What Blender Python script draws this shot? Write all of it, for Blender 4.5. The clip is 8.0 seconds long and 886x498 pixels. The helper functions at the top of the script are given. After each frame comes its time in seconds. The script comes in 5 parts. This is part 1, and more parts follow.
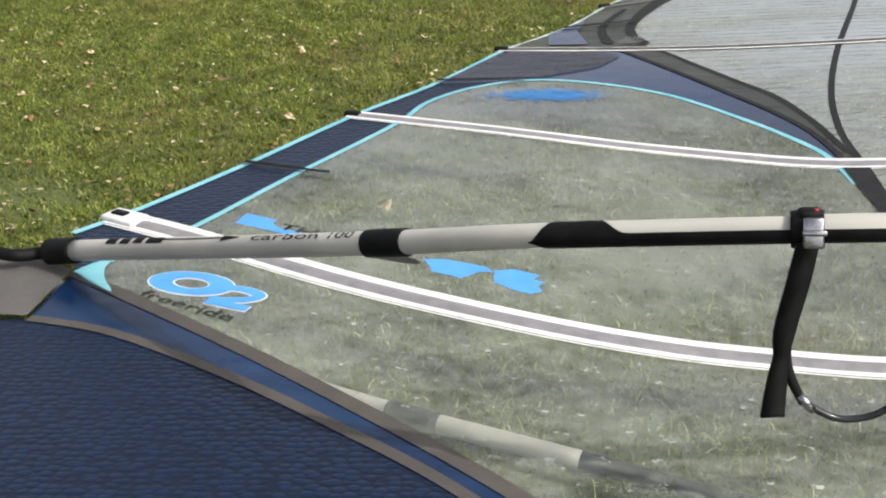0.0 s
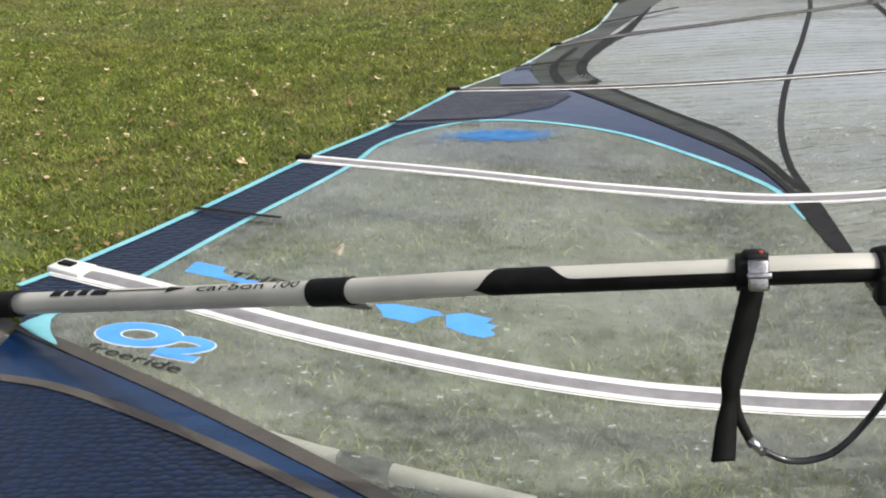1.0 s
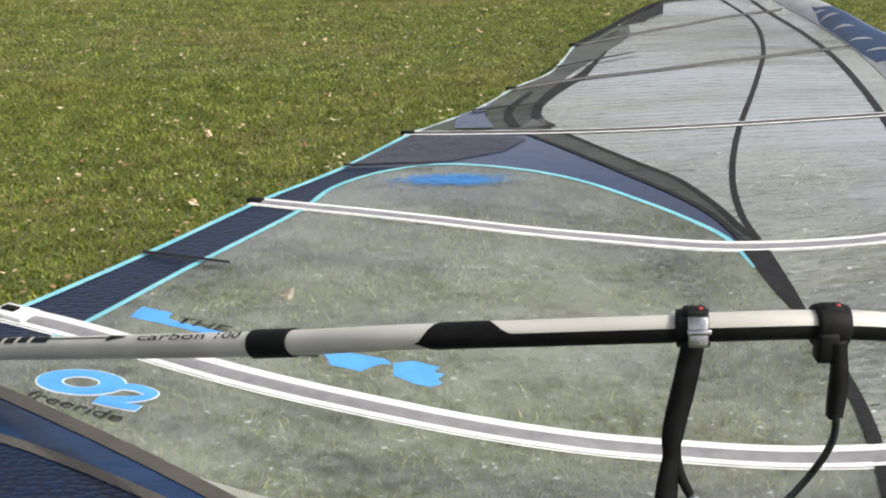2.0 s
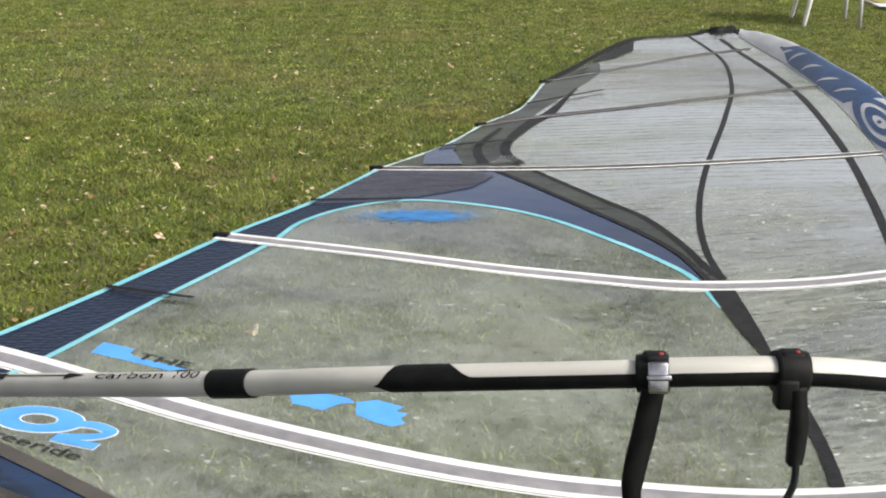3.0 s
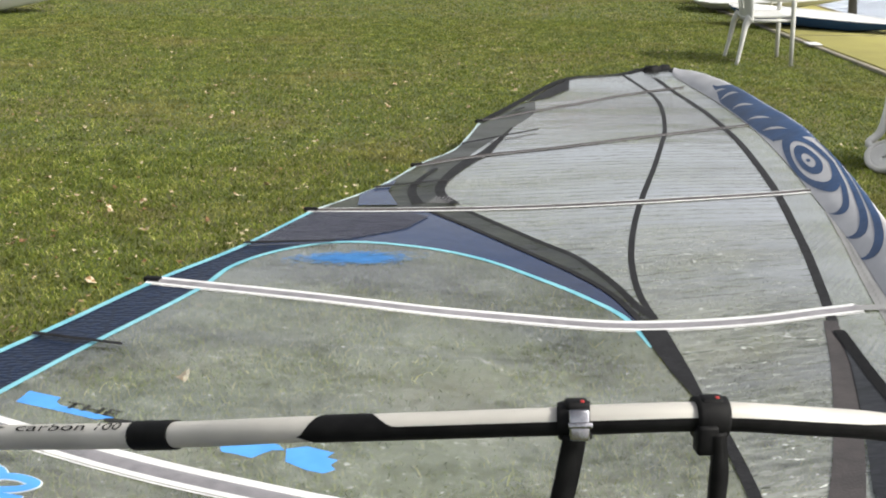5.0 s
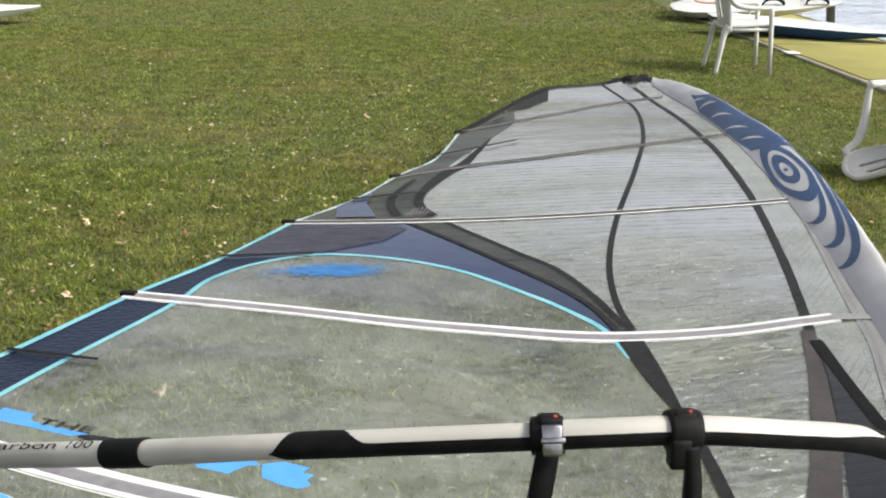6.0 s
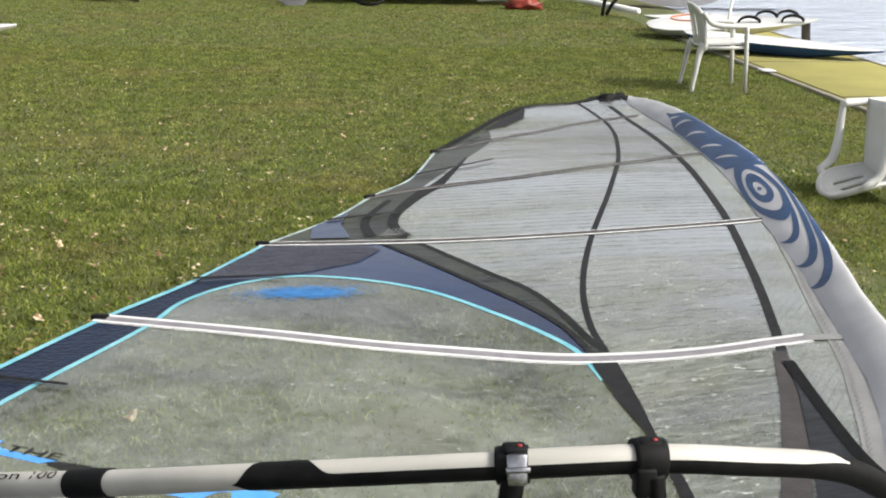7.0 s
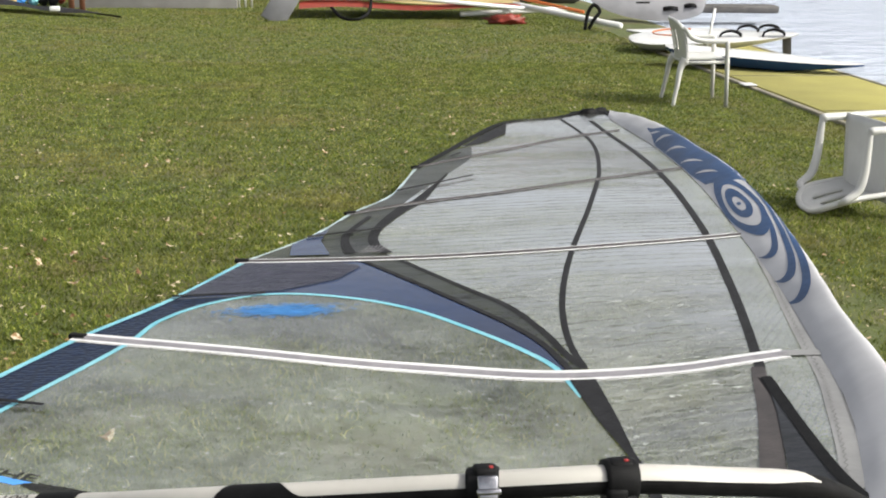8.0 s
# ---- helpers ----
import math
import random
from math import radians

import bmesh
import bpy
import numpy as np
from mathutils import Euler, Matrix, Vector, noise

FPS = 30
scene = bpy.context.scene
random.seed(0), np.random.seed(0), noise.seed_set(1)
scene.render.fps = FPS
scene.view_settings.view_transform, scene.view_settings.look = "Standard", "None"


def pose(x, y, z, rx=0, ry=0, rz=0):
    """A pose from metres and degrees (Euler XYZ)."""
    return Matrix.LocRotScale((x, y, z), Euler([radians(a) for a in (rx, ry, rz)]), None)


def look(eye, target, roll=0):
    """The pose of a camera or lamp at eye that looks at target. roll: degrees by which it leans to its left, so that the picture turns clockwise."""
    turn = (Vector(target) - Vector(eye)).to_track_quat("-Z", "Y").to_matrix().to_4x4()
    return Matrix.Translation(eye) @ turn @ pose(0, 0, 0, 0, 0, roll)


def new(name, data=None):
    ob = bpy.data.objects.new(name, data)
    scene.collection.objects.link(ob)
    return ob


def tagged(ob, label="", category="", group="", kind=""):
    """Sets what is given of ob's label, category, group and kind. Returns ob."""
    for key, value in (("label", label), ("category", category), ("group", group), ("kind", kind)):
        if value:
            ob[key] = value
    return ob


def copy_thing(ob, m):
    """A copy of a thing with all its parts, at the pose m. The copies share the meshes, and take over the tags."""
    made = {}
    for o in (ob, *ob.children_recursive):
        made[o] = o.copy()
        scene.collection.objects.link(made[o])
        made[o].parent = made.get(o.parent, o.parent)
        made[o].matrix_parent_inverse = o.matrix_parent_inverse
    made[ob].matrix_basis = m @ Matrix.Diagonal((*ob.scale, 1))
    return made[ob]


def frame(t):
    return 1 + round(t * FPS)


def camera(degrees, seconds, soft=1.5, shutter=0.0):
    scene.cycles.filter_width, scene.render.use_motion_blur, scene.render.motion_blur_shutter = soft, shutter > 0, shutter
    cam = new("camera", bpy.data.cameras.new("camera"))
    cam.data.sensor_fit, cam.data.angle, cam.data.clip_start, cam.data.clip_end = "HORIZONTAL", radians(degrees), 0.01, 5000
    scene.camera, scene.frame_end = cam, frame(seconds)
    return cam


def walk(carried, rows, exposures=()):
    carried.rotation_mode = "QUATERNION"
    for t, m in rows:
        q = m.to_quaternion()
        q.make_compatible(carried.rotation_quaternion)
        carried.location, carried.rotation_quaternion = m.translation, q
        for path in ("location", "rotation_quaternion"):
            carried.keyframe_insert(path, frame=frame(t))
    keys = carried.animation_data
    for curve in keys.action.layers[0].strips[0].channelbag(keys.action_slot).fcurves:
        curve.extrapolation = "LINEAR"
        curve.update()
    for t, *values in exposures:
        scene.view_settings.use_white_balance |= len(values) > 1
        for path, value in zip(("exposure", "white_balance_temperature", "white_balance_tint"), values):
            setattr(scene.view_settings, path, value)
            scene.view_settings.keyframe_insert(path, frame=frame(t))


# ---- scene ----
cam = camera(38.0, 8.0, soft=2.0)
PATH = [
    (0, (0.257, 0.006, 1.099), (0.195, 1.846, 0.316), -0.5),
    (0.5, (0.268, 0.016, 1.107), (0.242, 1.868, 0.352), -1.0),
    (1, (0.28, 0.028, 1.106), (0.275, 1.889, 0.375), -1.0),
    (1.5, (0.295, 0.038, 1.113), (0.322, 1.909, 0.408), -0.6),
    (3, (0.32, 0.058, 1.13), (0.418, 1.953, 0.498), 1.0),
    (3.5, (0.328, 0.061, 1.134), (0.455, 1.96, 0.52), 1.0),
    (4, (0.336, 0.059, 1.139), (0.489, 1.961, 0.539), 1.2),
    (4.5, (0.342, 0.06, 1.143), (0.513, 1.964, 0.556), 1.3),
    (6, (0.361, 0.068, 1.15), (0.572, 1.975, 0.587), 1.1),
    (6.5, (0.372, 0.073, 1.156), (0.599, 1.981, 0.603), 1.1),
    (7, (0.381, 0.075, 1.163), (0.622, 1.986, 0.624), 1.1),
    (7.5, (0.389, 0.076, 1.168), (0.644, 1.989, 0.642), 1.1),
    (8, (0.399, 0.075, 1.172), (0.662, 1.988, 0.654), 1.0),
]
walk(cam, [(t, look(eye, target, roll)) for t, eye, target, roll in PATH])

# ---- light ----
world = bpy.data.worlds.new("sky")
scene.world = world
world.use_nodes = True
wn = world.node_tree
sky = wn.nodes.new("ShaderNodeTexSky")
sky.sky_type = "NISHITA"
sky.sun_disc = False
sky.dust_density = 6.0
SUN_WAY = Vector((0.57, -0.25, 0.57)).normalized()
sky.sun_elevation = math.asin(SUN_WAY.z)
sky.sun_rotation = math.atan2(SUN_WAY.x, SUN_WAY.y)
haze = wn.nodes.new("ShaderNodeHueSaturation")
haze.inputs["Saturation"].default_value = 0.28
wn.links.new(sky.outputs[0], haze.inputs["Color"])
# bright summer haze, thickening smoothly towards the horizon all round
aim = wn.nodes.new("ShaderNodeTexCoord")
aim_z = wn.nodes.new("ShaderNodeSeparateXYZ")
wn.links.new(aim.outputs["Generated"], aim_z.inputs[0])
low_sky = wn.nodes.new("ShaderNodeMapRange")
low_sky.interpolation_type = "SMOOTHSTEP"
low_sky.inputs[1].default_value, low_sky.inputs[2].default_value = 0.0, 0.65
low_sky.inputs[3].default_value, low_sky.inputs[4].default_value = 1.75, 0.9
wn.links.new(aim_z.outputs["Z"], low_sky.inputs[0])
glow = wn.nodes.new("ShaderNodeVectorMath")
glow.operation = "SCALE"
wn.links.new(haze.outputs[0], glow.inputs[0])
wn.links.new(low_sky.outputs[0], glow.inputs["Scale"])
wn.links.new(glow.outputs[0], wn.nodes["Background"].inputs[0])
wn.nodes["Background"].inputs[1].default_value = 0.18
sun = new("sun", bpy.data.lights.new("sun", "SUN"))
sun.data.energy = 3.7
sun.data.angle = radians(0.6)
sun.data.color = (1.0, 0.96, 0.84)
sun.matrix_world = look(SUN_WAY * 30, (0, 0, 0))
scene.view_settings.exposure = 0.0


# ---- materials ----
def material(name, base, rough=0.6, metal=0.0, second=None, scale=8.0, detail=6.0, grain=None, bump=0.0, bump_scale=60.0, spread=(0.35, 0.65), stretch=(1, 1, 1), gloss=0.5):
    """A principled surface, blotched at a large scale and grained at a small one."""
    m = bpy.data.materials.new(name)
    m.use_nodes = True
    nt = m.node_tree
    p = nt.nodes["Principled BSDF"]
    p.inputs["Roughness"].default_value = rough
    p.inputs["Metallic"].default_value = metal
    p.inputs["Specular IOR Level"].default_value = gloss
    p.inputs["Base Color"].default_value = (*base, 1)
    co = nt.nodes.new("ShaderNodeTexCoord")
    mp = nt.nodes.new("ShaderNodeMapping")
    mp.inputs["Scale"].default_value = stretch
    nt.links.new(co.outputs["Object"], mp.inputs[0])
    if second:
        n = nt.nodes.new("ShaderNodeTexNoise")
        n.inputs["Scale"].default_value = scale
        n.inputs["Detail"].default_value = detail
        nt.links.new(mp.outputs[0], n.inputs["Vector"])
        r = nt.nodes.new("ShaderNodeMapRange")
        r.inputs[1].default_value, r.inputs[2].default_value = spread
        nt.links.new(n.outputs[0], r.inputs[0])
        mix = nt.nodes.new("ShaderNodeMix")
        mix.data_type = "RGBA"
        nt.links.new(r.outputs[0], mix.inputs[0])
        mix.inputs[6].default_value = (*base, 1)
        mix.inputs[7].default_value = (*second, 1)
        nt.links.new(mix.outputs[2], p.inputs["Base Color"])
    if bump:
        n2 = nt.nodes.new("ShaderNodeTexNoise")
        n2.inputs["Scale"].default_value = bump_scale
        n2.inputs["Detail"].default_value = 4
        nt.links.new(mp.outputs[0], n2.inputs["Vector"])
        b = nt.nodes.new("ShaderNodeBump")
        b.inputs["Strength"].default_value = bump
        b.inputs["Distance"].default_value = 0.01
        nt.links.new(n2.outputs[0], b.inputs["Height"])
        nt.links.new(b.outputs[0], p.inputs["Normal"])
    return m


def film(name, tint, clear, dirt=0.12, rough=0.22, grid=0.0, scale=3.0, turn=0.0, stretch=(1.0, 2.2, 1.0), fine=0.0, thread=None, gloss=0.3, fleck=0.0, lattice=0.0, graze_sheen=0.0, pass_tint=(0.80, 0.815, 0.785)):
    """A see-through sail film: part clear, part milky with wear, with an optional laid grid of threads."""
    m = bpy.data.materials.new(name)
    m.use_nodes = True
    nt = m.node_tree
    p = nt.nodes["Principled BSDF"]
    p.inputs["Roughness"].default_value = rough
    p.inputs["Base Color"].default_value = (*tint, 1)
    p.inputs["Specular IOR Level"].default_value = 0.2
    # sheen whitens the film at grazing angles, standing in for sky glare
    p.inputs["Sheen Weight"].default_value = graze_sheen
    p.inputs["Sheen Roughness"].default_value = 0.25
    out = nt.nodes["Material Output"]
    co = nt.nodes.new("ShaderNodeTexCoord")
    mp = nt.nodes.new("ShaderNodeMapping")
    mp.inputs["Scale"].default_value = stretch
    mp.inputs["Rotation"].default_value = (0, 0, radians(turn))
    nt.links.new(co.outputs["Object"], mp.inputs[0])
    n = nt.nodes.new("ShaderNodeTexNoise")
    n.inputs["Scale"].default_value = scale
    n.inputs["Detail"].default_value = 8
    n.inputs["Roughness"].default_value = 0.65
    nt.links.new(mp.outputs[0], n.inputs["Vector"])
    r = nt.nodes.new("ShaderNodeMapRange")
    r.inputs[1].default_value, r.inputs[2].default_value = 0.3, 0.7
    r.inputs[3].default_value, r.inputs[4].default_value = 1 - clear - dirt, 1 - clear + dirt
    nt.links.new(n.outputs[0], r.inputs[0])
    fac = r.outputs[0]
    if fine:
        n3 = nt.nodes.new("ShaderNodeTexNoise")
        n3.inputs["Scale"].default_value = scale * 9
        n3.inputs["Detail"].default_value = 5
        nt.links.new(mp.outputs[0], n3.inputs["Vector"])
        r3 = nt.nodes.new("ShaderNodeMapRange")
        r3.inputs[1].default_value, r3.inputs[2].default_value = 0.3, 0.7
        r3.inputs[3].default_value, r3.inputs[4].default_value = -fine, fine
        nt.links.new(n3.outputs[0], r3.inputs[0])
        add = nt.nodes.new("ShaderNodeMath")
        add.use_clamp = True
        nt.links.new(fac, add.inputs[0])
        nt.links.new(r3.outputs[0], add.inputs[1])
        fac = add.outputs[0]
    if grid:
        # threads laid in wavy rows, broken here and there
        br = nt.nodes.new("ShaderNodeTexWave")
        br.bands_direction = "Y"
        br.inputs["Scale"].default_value = 7.2
        br.inputs["Distortion"].default_value = 2.4
        br.inputs["Detail"].default_value = 2.0
        br.inputs["Detail Scale"].default_value = 6.0
        nt.links.new(co.outputs["Object"], br.inputs["Vector"])
        lines = nt.nodes.new("ShaderNodeMapRange")
        lines.inputs[1].default_value, lines.inputs[2].default_value = 0.62, 0.95
        nt.links.new(br.outputs["Fac"], lines.inputs[0])
        gap = nt.nodes.new("ShaderNodeTexNoise")
        gap.inputs["Scale"].default_value = 14.0
        nt.links.new(co.outputs["Object"], gap.inputs["Vector"])
        gr = nt.nodes.new("ShaderNodeMapRange")
        gr.inputs[1].default_value, gr.inputs[2].default_value = 0.35, 0.60
        gr.inputs[3].default_value = 0.25
        nt.links.new(gap.outputs[0], gr.inputs[0])
        rows = nt.nodes.new("ShaderNodeMath")
        rows.operation = "MULTIPLY"
        nt.links.new(lines.outputs[0], rows.inputs[0])
        nt.links.new(gr.outputs[0], rows.inputs[1])
        ad = nt.nodes.new("ShaderNodeMath")
        ad.operation = "MULTIPLY_ADD"
        ad.use_clamp = True
        ad.inputs[1].default_value = grid
        nt.links.new(rows.outputs[0], ad.inputs[0])
        nt.links.new(fac, ad.inputs[2])
        fac = ad.outputs[0]
        if thread:
            dye = nt.nodes.new("ShaderNodeMix")
            dye.data_type = "RGBA"
            nt.links.new(rows.outputs[0], dye.inputs[0])
            dye.inputs[6].default_value = (*tint, 1)
            dye.inputs[7].default_value = (*thread, 1)
            nt.links.new(dye.outputs[2], p.inputs["Base Color"])

    def bump_up(value, amount):
        more = nt.nodes.new("ShaderNodeMath")
        more.operation = "MULTIPLY_ADD"
        more.use_clamp = True
        more.inputs[1].default_value = amount
        nt.links.new(value, more.inputs[0])
        nt.links.new(fac, more.inputs[2])
        return more.outputs[0]

    if lattice:
        # two slanting sets of threads
        for slant in (35.0, -35.0):
            lm = nt.nodes.new("ShaderNodeMapping")
            lm.inputs["Rotation"].default_value = (0, 0, radians(slant))
            nt.links.new(co.outputs["Object"], lm.inputs[0])
            wv = nt.nodes.new("ShaderNodeTexWave")
            wv.bands_direction = "X"
            wv.inputs["Scale"].default_value = 15.0
            wv.inputs["Distortion"].default_value = 0.8
            wv.inputs["Detail Scale"].default_value = 0.4
            nt.links.new(lm.outputs[0], wv.inputs["Vector"])
            lr = nt.nodes.new("ShaderNodeMapRange")
            lr.inputs[1].default_value, lr.inputs[2].default_value = 0.93, 1.0
            nt.links.new(wv.outputs["Fac"], lr.inputs[0])
            fac = bump_up(lr.outputs[0], lattice)
            dye = nt.nodes.new("ShaderNodeMix")
            dye.data_type = "RGBA"
            nt.links.new(lr.outputs[0], dye.inputs[0])
            if slant > 0:
                dye.inputs[6].default_value = (*tint, 1)
            else:
                nt.links.new(laid, dye.inputs[6])
            dye.inputs[7].default_value = (0.16, 0.17, 0.15, 1)
            laid = dye.outputs[2]
            nt.links.new(laid, p.inputs["Base Color"])
    if fleck:
        # glints on small creases and scratches, painted in as milky flecks
        fm = nt.nodes.new("ShaderNodeMapping")
        fm.inputs["Scale"].default_value = (0.7, 1.0, 1.0)
        fm.inputs["Rotation"].default_value = (0, 0, radians(12))
        nt.links.new(co.outputs["Object"], fm.inputs[0])
        fn = nt.nodes.new("ShaderNodeTexNoise")
        fn.inputs["Scale"].default_value = 70.0
        fn.inputs["Detail"].default_value = 2
        nt.links.new(fm.outputs[0], fn.inputs["Vector"])
        fr2 = nt.nodes.new("ShaderNodeMapRange")
        fr2.inputs[1].default_value, fr2.inputs[2].default_value = 0.645, 0.73
        nt.links.new(fn.outputs[0], fr2.inputs[0])
        fac = bump_up(fr2.outputs[0], fleck)
    tr = nt.nodes.new("ShaderNodeBsdfTransparent")
    tr.inputs["Color"].default_value = (*pass_tint, 1)
    mix = nt.nodes.new("ShaderNodeMixShader")
    mix.name = "print_mix"
    nt.links.new(fac, mix.inputs[0])
    nt.links.new(tr.outputs[0], mix.inputs[1])
    nt.links.new(p.outputs[0], mix.inputs[2])
    shine = nt.nodes.new("ShaderNodeBsdfGlossy")
    shine.inputs["Roughness"].default_value = rough * 0.8
    facing = nt.nodes.new("ShaderNodeLayerWeight")
    facing.inputs["Blend"].default_value = 0.5
    steep = nt.nodes.new("ShaderNodeMath")
    steep.operation = "POWER"
    steep.inputs[1].default_value = 3.5
    nt.links.new(facing.outputs["Facing"], steep.inputs[0])
    fres = nt.nodes.new("ShaderNodeMath")
    fres.operation = "MULTIPLY"
    fres.inputs[1].default_value = gloss
    nt.links.new(steep.outputs[0], fres.inputs[0])
    coat = nt.nodes.new("ShaderNodeMixShader")
    # the shine comes and goes with long creases
    sm = nt.nodes.new("ShaderNodeMapping")
    sm.inputs["Scale"].default_value = (0.5, 2.2, 1.0)
    sm.inputs["Rotation"].default_value = (0, 0, radians(-18))
    nt.links.new(co.outputs["Object"], sm.inputs[0])
    sn = nt.nodes.new("ShaderNodeTexNoise")
    sn.inputs["Scale"].default_value = 2.2
    sn.inputs["Detail"].default_value = 6
    nt.links.new(sm.outputs[0], sn.inputs["Vector"])
    sr = nt.nodes.new("ShaderNodeMapRange")
    sr.inputs[1].default_value, sr.inputs[2].default_value = 0.35, 0.62
    sr.inputs[3].default_value, sr.inputs[4].default_value = 0.55, 1.8
    nt.links.new(sn.outputs[0], sr.inputs[0])
    sf = nt.nodes.new("ShaderNodeMath")
    sf.operation = "MULTIPLY"
    sf.use_clamp = True
    nt.links.new(fres.outputs[0], sf.inputs[0])
    nt.links.new(sr.outputs[0], sf.inputs[1])
    shine_by = sf.outputs[0]
    if grid:
        # threads break the shine
        dim = nt.nodes.new("ShaderNodeMath")
        dim.operation = "MULTIPLY_ADD"
        dim.inputs[1].default_value = -0.55
        dim.inputs[2].default_value = 1.0
        nt.links.new(rows.outputs[0], dim.inputs[0])
        both = nt.nodes.new("ShaderNodeMath")
        both.operation = "MULTIPLY"
        nt.links.new(dim.outputs[0], both.inputs[0])
        nt.links.new(shine_by, both.inputs[1])
        shine_by = both.outputs[0]
    nt.links.new(shine_by, coat.inputs[0])
    nt.links.new(mix.outputs[0], coat.inputs[1])
    nt.links.new(shine.outputs[0], coat.inputs[2])
    nt.links.new(coat.outputs[0], out.inputs["Surface"])
    b = nt.nodes.new("ShaderNodeBump")
    b.inputs["Strength"].default_value = 0.25
    b.inputs["Distance"].default_value = 0.02
    nt.links.new(n.outputs[0], b.inputs["Height"])
    nt.links.new(b.outputs[0], p.inputs["Normal"])
    nt.links.new(b.outputs[0], shine.inputs["Normal"])
    return m


M_CLEAR = film("worn_clear_film", (0.69, 0.735, 0.66), 0.84, 0.09, 0.20, scale=4.0, fine=0.07, stretch=(1.0, 1.35, 1.0), gloss=0.7, fleck=0.30, graze_sheen=0.5)
M_SCRIM = film("threaded_clear_film", (0.88, 0.92, 0.84), 0.81, 0.09, 0.14, grid=0.50, fine=0.07, thread=(0.13, 0.145, 0.115), gloss=1.5, fleck=0.50, graze_sheen=0.8, pass_tint=(0.75, 0.77, 0.73))
M_LATTICE = film("lattice_film", (0.80, 0.86, 0.82), 0.74, 0.10, 0.2, fine=0.08, gloss=0.9, lattice=0.5)
M_MESH = film("dark_mesh_film", (0.035, 0.037, 0.042), 0.45, 0.10, 0.35, grid=0.35, scale=9.0, gloss=0.25)
M_INK = film("rubbed_black_print", (0.012, 0.011, 0.010), 0.07, 0.05, 0.4, scale=30.0, fine=0.05, gloss=0.05)
M_TACK = film("dense_dark_mesh", (0.016, 0.017, 0.022), 0.16, 0.08, 0.4, grid=0.2, scale=9.0, gloss=0.2)
def scale_cloth(name, dark, face, wide, row):
    """A coated cloth with offset rows of raised scales, each a little lighter or darker."""
    m = material(name, face, 0.42, gloss=0.35)
    nt = m.node_tree
    p = nt.nodes["Principled BSDF"]
    co = nt.nodes.new("ShaderNodeTexCoord")
    wn2 = nt.nodes.new("ShaderNodeTexNoise")
    wn2.inputs["Scale"].default_value = 22.0
    nt.links.new(co.outputs["Object"], wn2.inputs["Vector"])
    mp = nt.nodes.new("ShaderNodeMapping")
    mp.inputs["Scale"].default_value = (1 / wide, 1 / row, 1)
    nt.links.new(co.outputs["Object"], mp.inputs[0])
    vo = nt.nodes.new("ShaderNodeTexVoronoi")
    vo.inputs["Scale"].default_value = 1.0
    vo.inputs["Randomness"].default_value = 0.6
    nt.links.new(mp.outputs[0], vo.inputs["Vector"])
    edge = nt.nodes.new("ShaderNodeMapRange")
    edge.inputs[1].default_value, edge.inputs[2].default_value = 0.30, 0.62
    nt.links.new(vo.outputs["Distance"], edge.inputs[0])
    tint = nt.nodes.new("ShaderNodeMix")
    tint.data_type = "RGBA"
    nt.links.new(wn2.outputs[0], tint.inputs[0])
    tint.inputs[6].default_value = (face[0] * 0.5, face[1] * 0.55, face[2] * 0.6, 1)
    tint.inputs[7].default_value = (face[0] * 1.4, face[1] * 1.4, face[2] * 1.4, 1)
    mix = nt.nodes.new("ShaderNodeMix")
    mix.data_type = "RGBA"
    nt.links.new(edge.outputs[0], mix.inputs[0])
    nt.links.new(tint.outputs[2], mix.inputs[6])
    mix.inputs[7].default_value = (*dark, 1)
    nt.links.new(mix.outputs[2], p.inputs["Base Color"])
    b = nt.nodes.new("ShaderNodeBump")
    b.invert = True
    b.inputs["Strength"].default_value = 0.3
    b.inputs["Distance"].default_value = 0.004
    nt.links.new(edge.outputs[0], b.inputs["Height"])
    nt.links.new(b.outputs[0], p.inputs["Normal"])
    return m


M_NAVY = scale_cloth("navy_scale_cloth", (0.0014, 0.0062, 0.021), (0.0027, 0.0125, 0.042), 0.019, 0.014)
M_NAVY_SMOOTH = material("navy_film", (0.008, 0.024, 0.08), 0.2, second=(0.016, 0.026, 0.065), scale=5, bump=0.15, bump_scale=12, gloss=0.8)
M_BLUE = material("blue_film", (0.0026, 0.013, 0.048), 0.25, second=(0.006, 0.030, 0.09), scale=5, bump=0.22, bump_scale=9, stretch=(1, 2, 1))
M_CYAN = material("cyan_tape", (0.13, 0.40, 0.49), 0.5, second=(0.22, 0.50, 0.57), scale=12)
M_HAZY_BLUE = film("hazy_blue_print", (0.06, 0.29, 0.76), 0.30, 0.15, 0.4, scale=14.0, fine=0.15, gloss=0.05)
M_THIN_BLUE = film("thin_blue_print", (0.08, 0.32, 0.78), 0.62, 0.10, 0.4, scale=14.0, gloss=0.05)
M_LOGO = material("sky_blue_print", (0.06, 0.27, 0.72), 0.45, second=(0.08, 0.32, 0.78), scale=20)
M_FRAY = material("pale_frayed_edge", (0.48, 0.58, 0.58), 0.7, second=(0.25, 0.33, 0.34), scale=40, stretch=(1, 1, 1))
M_WHITE = material("white_tape", (0.72, 0.72, 0.72), 0.5, second=(0.61, 0.61, 0.62), scale=25, bump=0.1, bump_scale=150)
M_PRINT = material("white_print", (0.75, 0.78, 0.80), 0.5, second=(0.66, 0.69, 0.72), scale=25)
M_GREY = material("grey_webbing", (0.24, 0.23, 0.25), 0.5, second=(0.18, 0.175, 0.19), scale=30, bump=0.2, bump_scale=200)
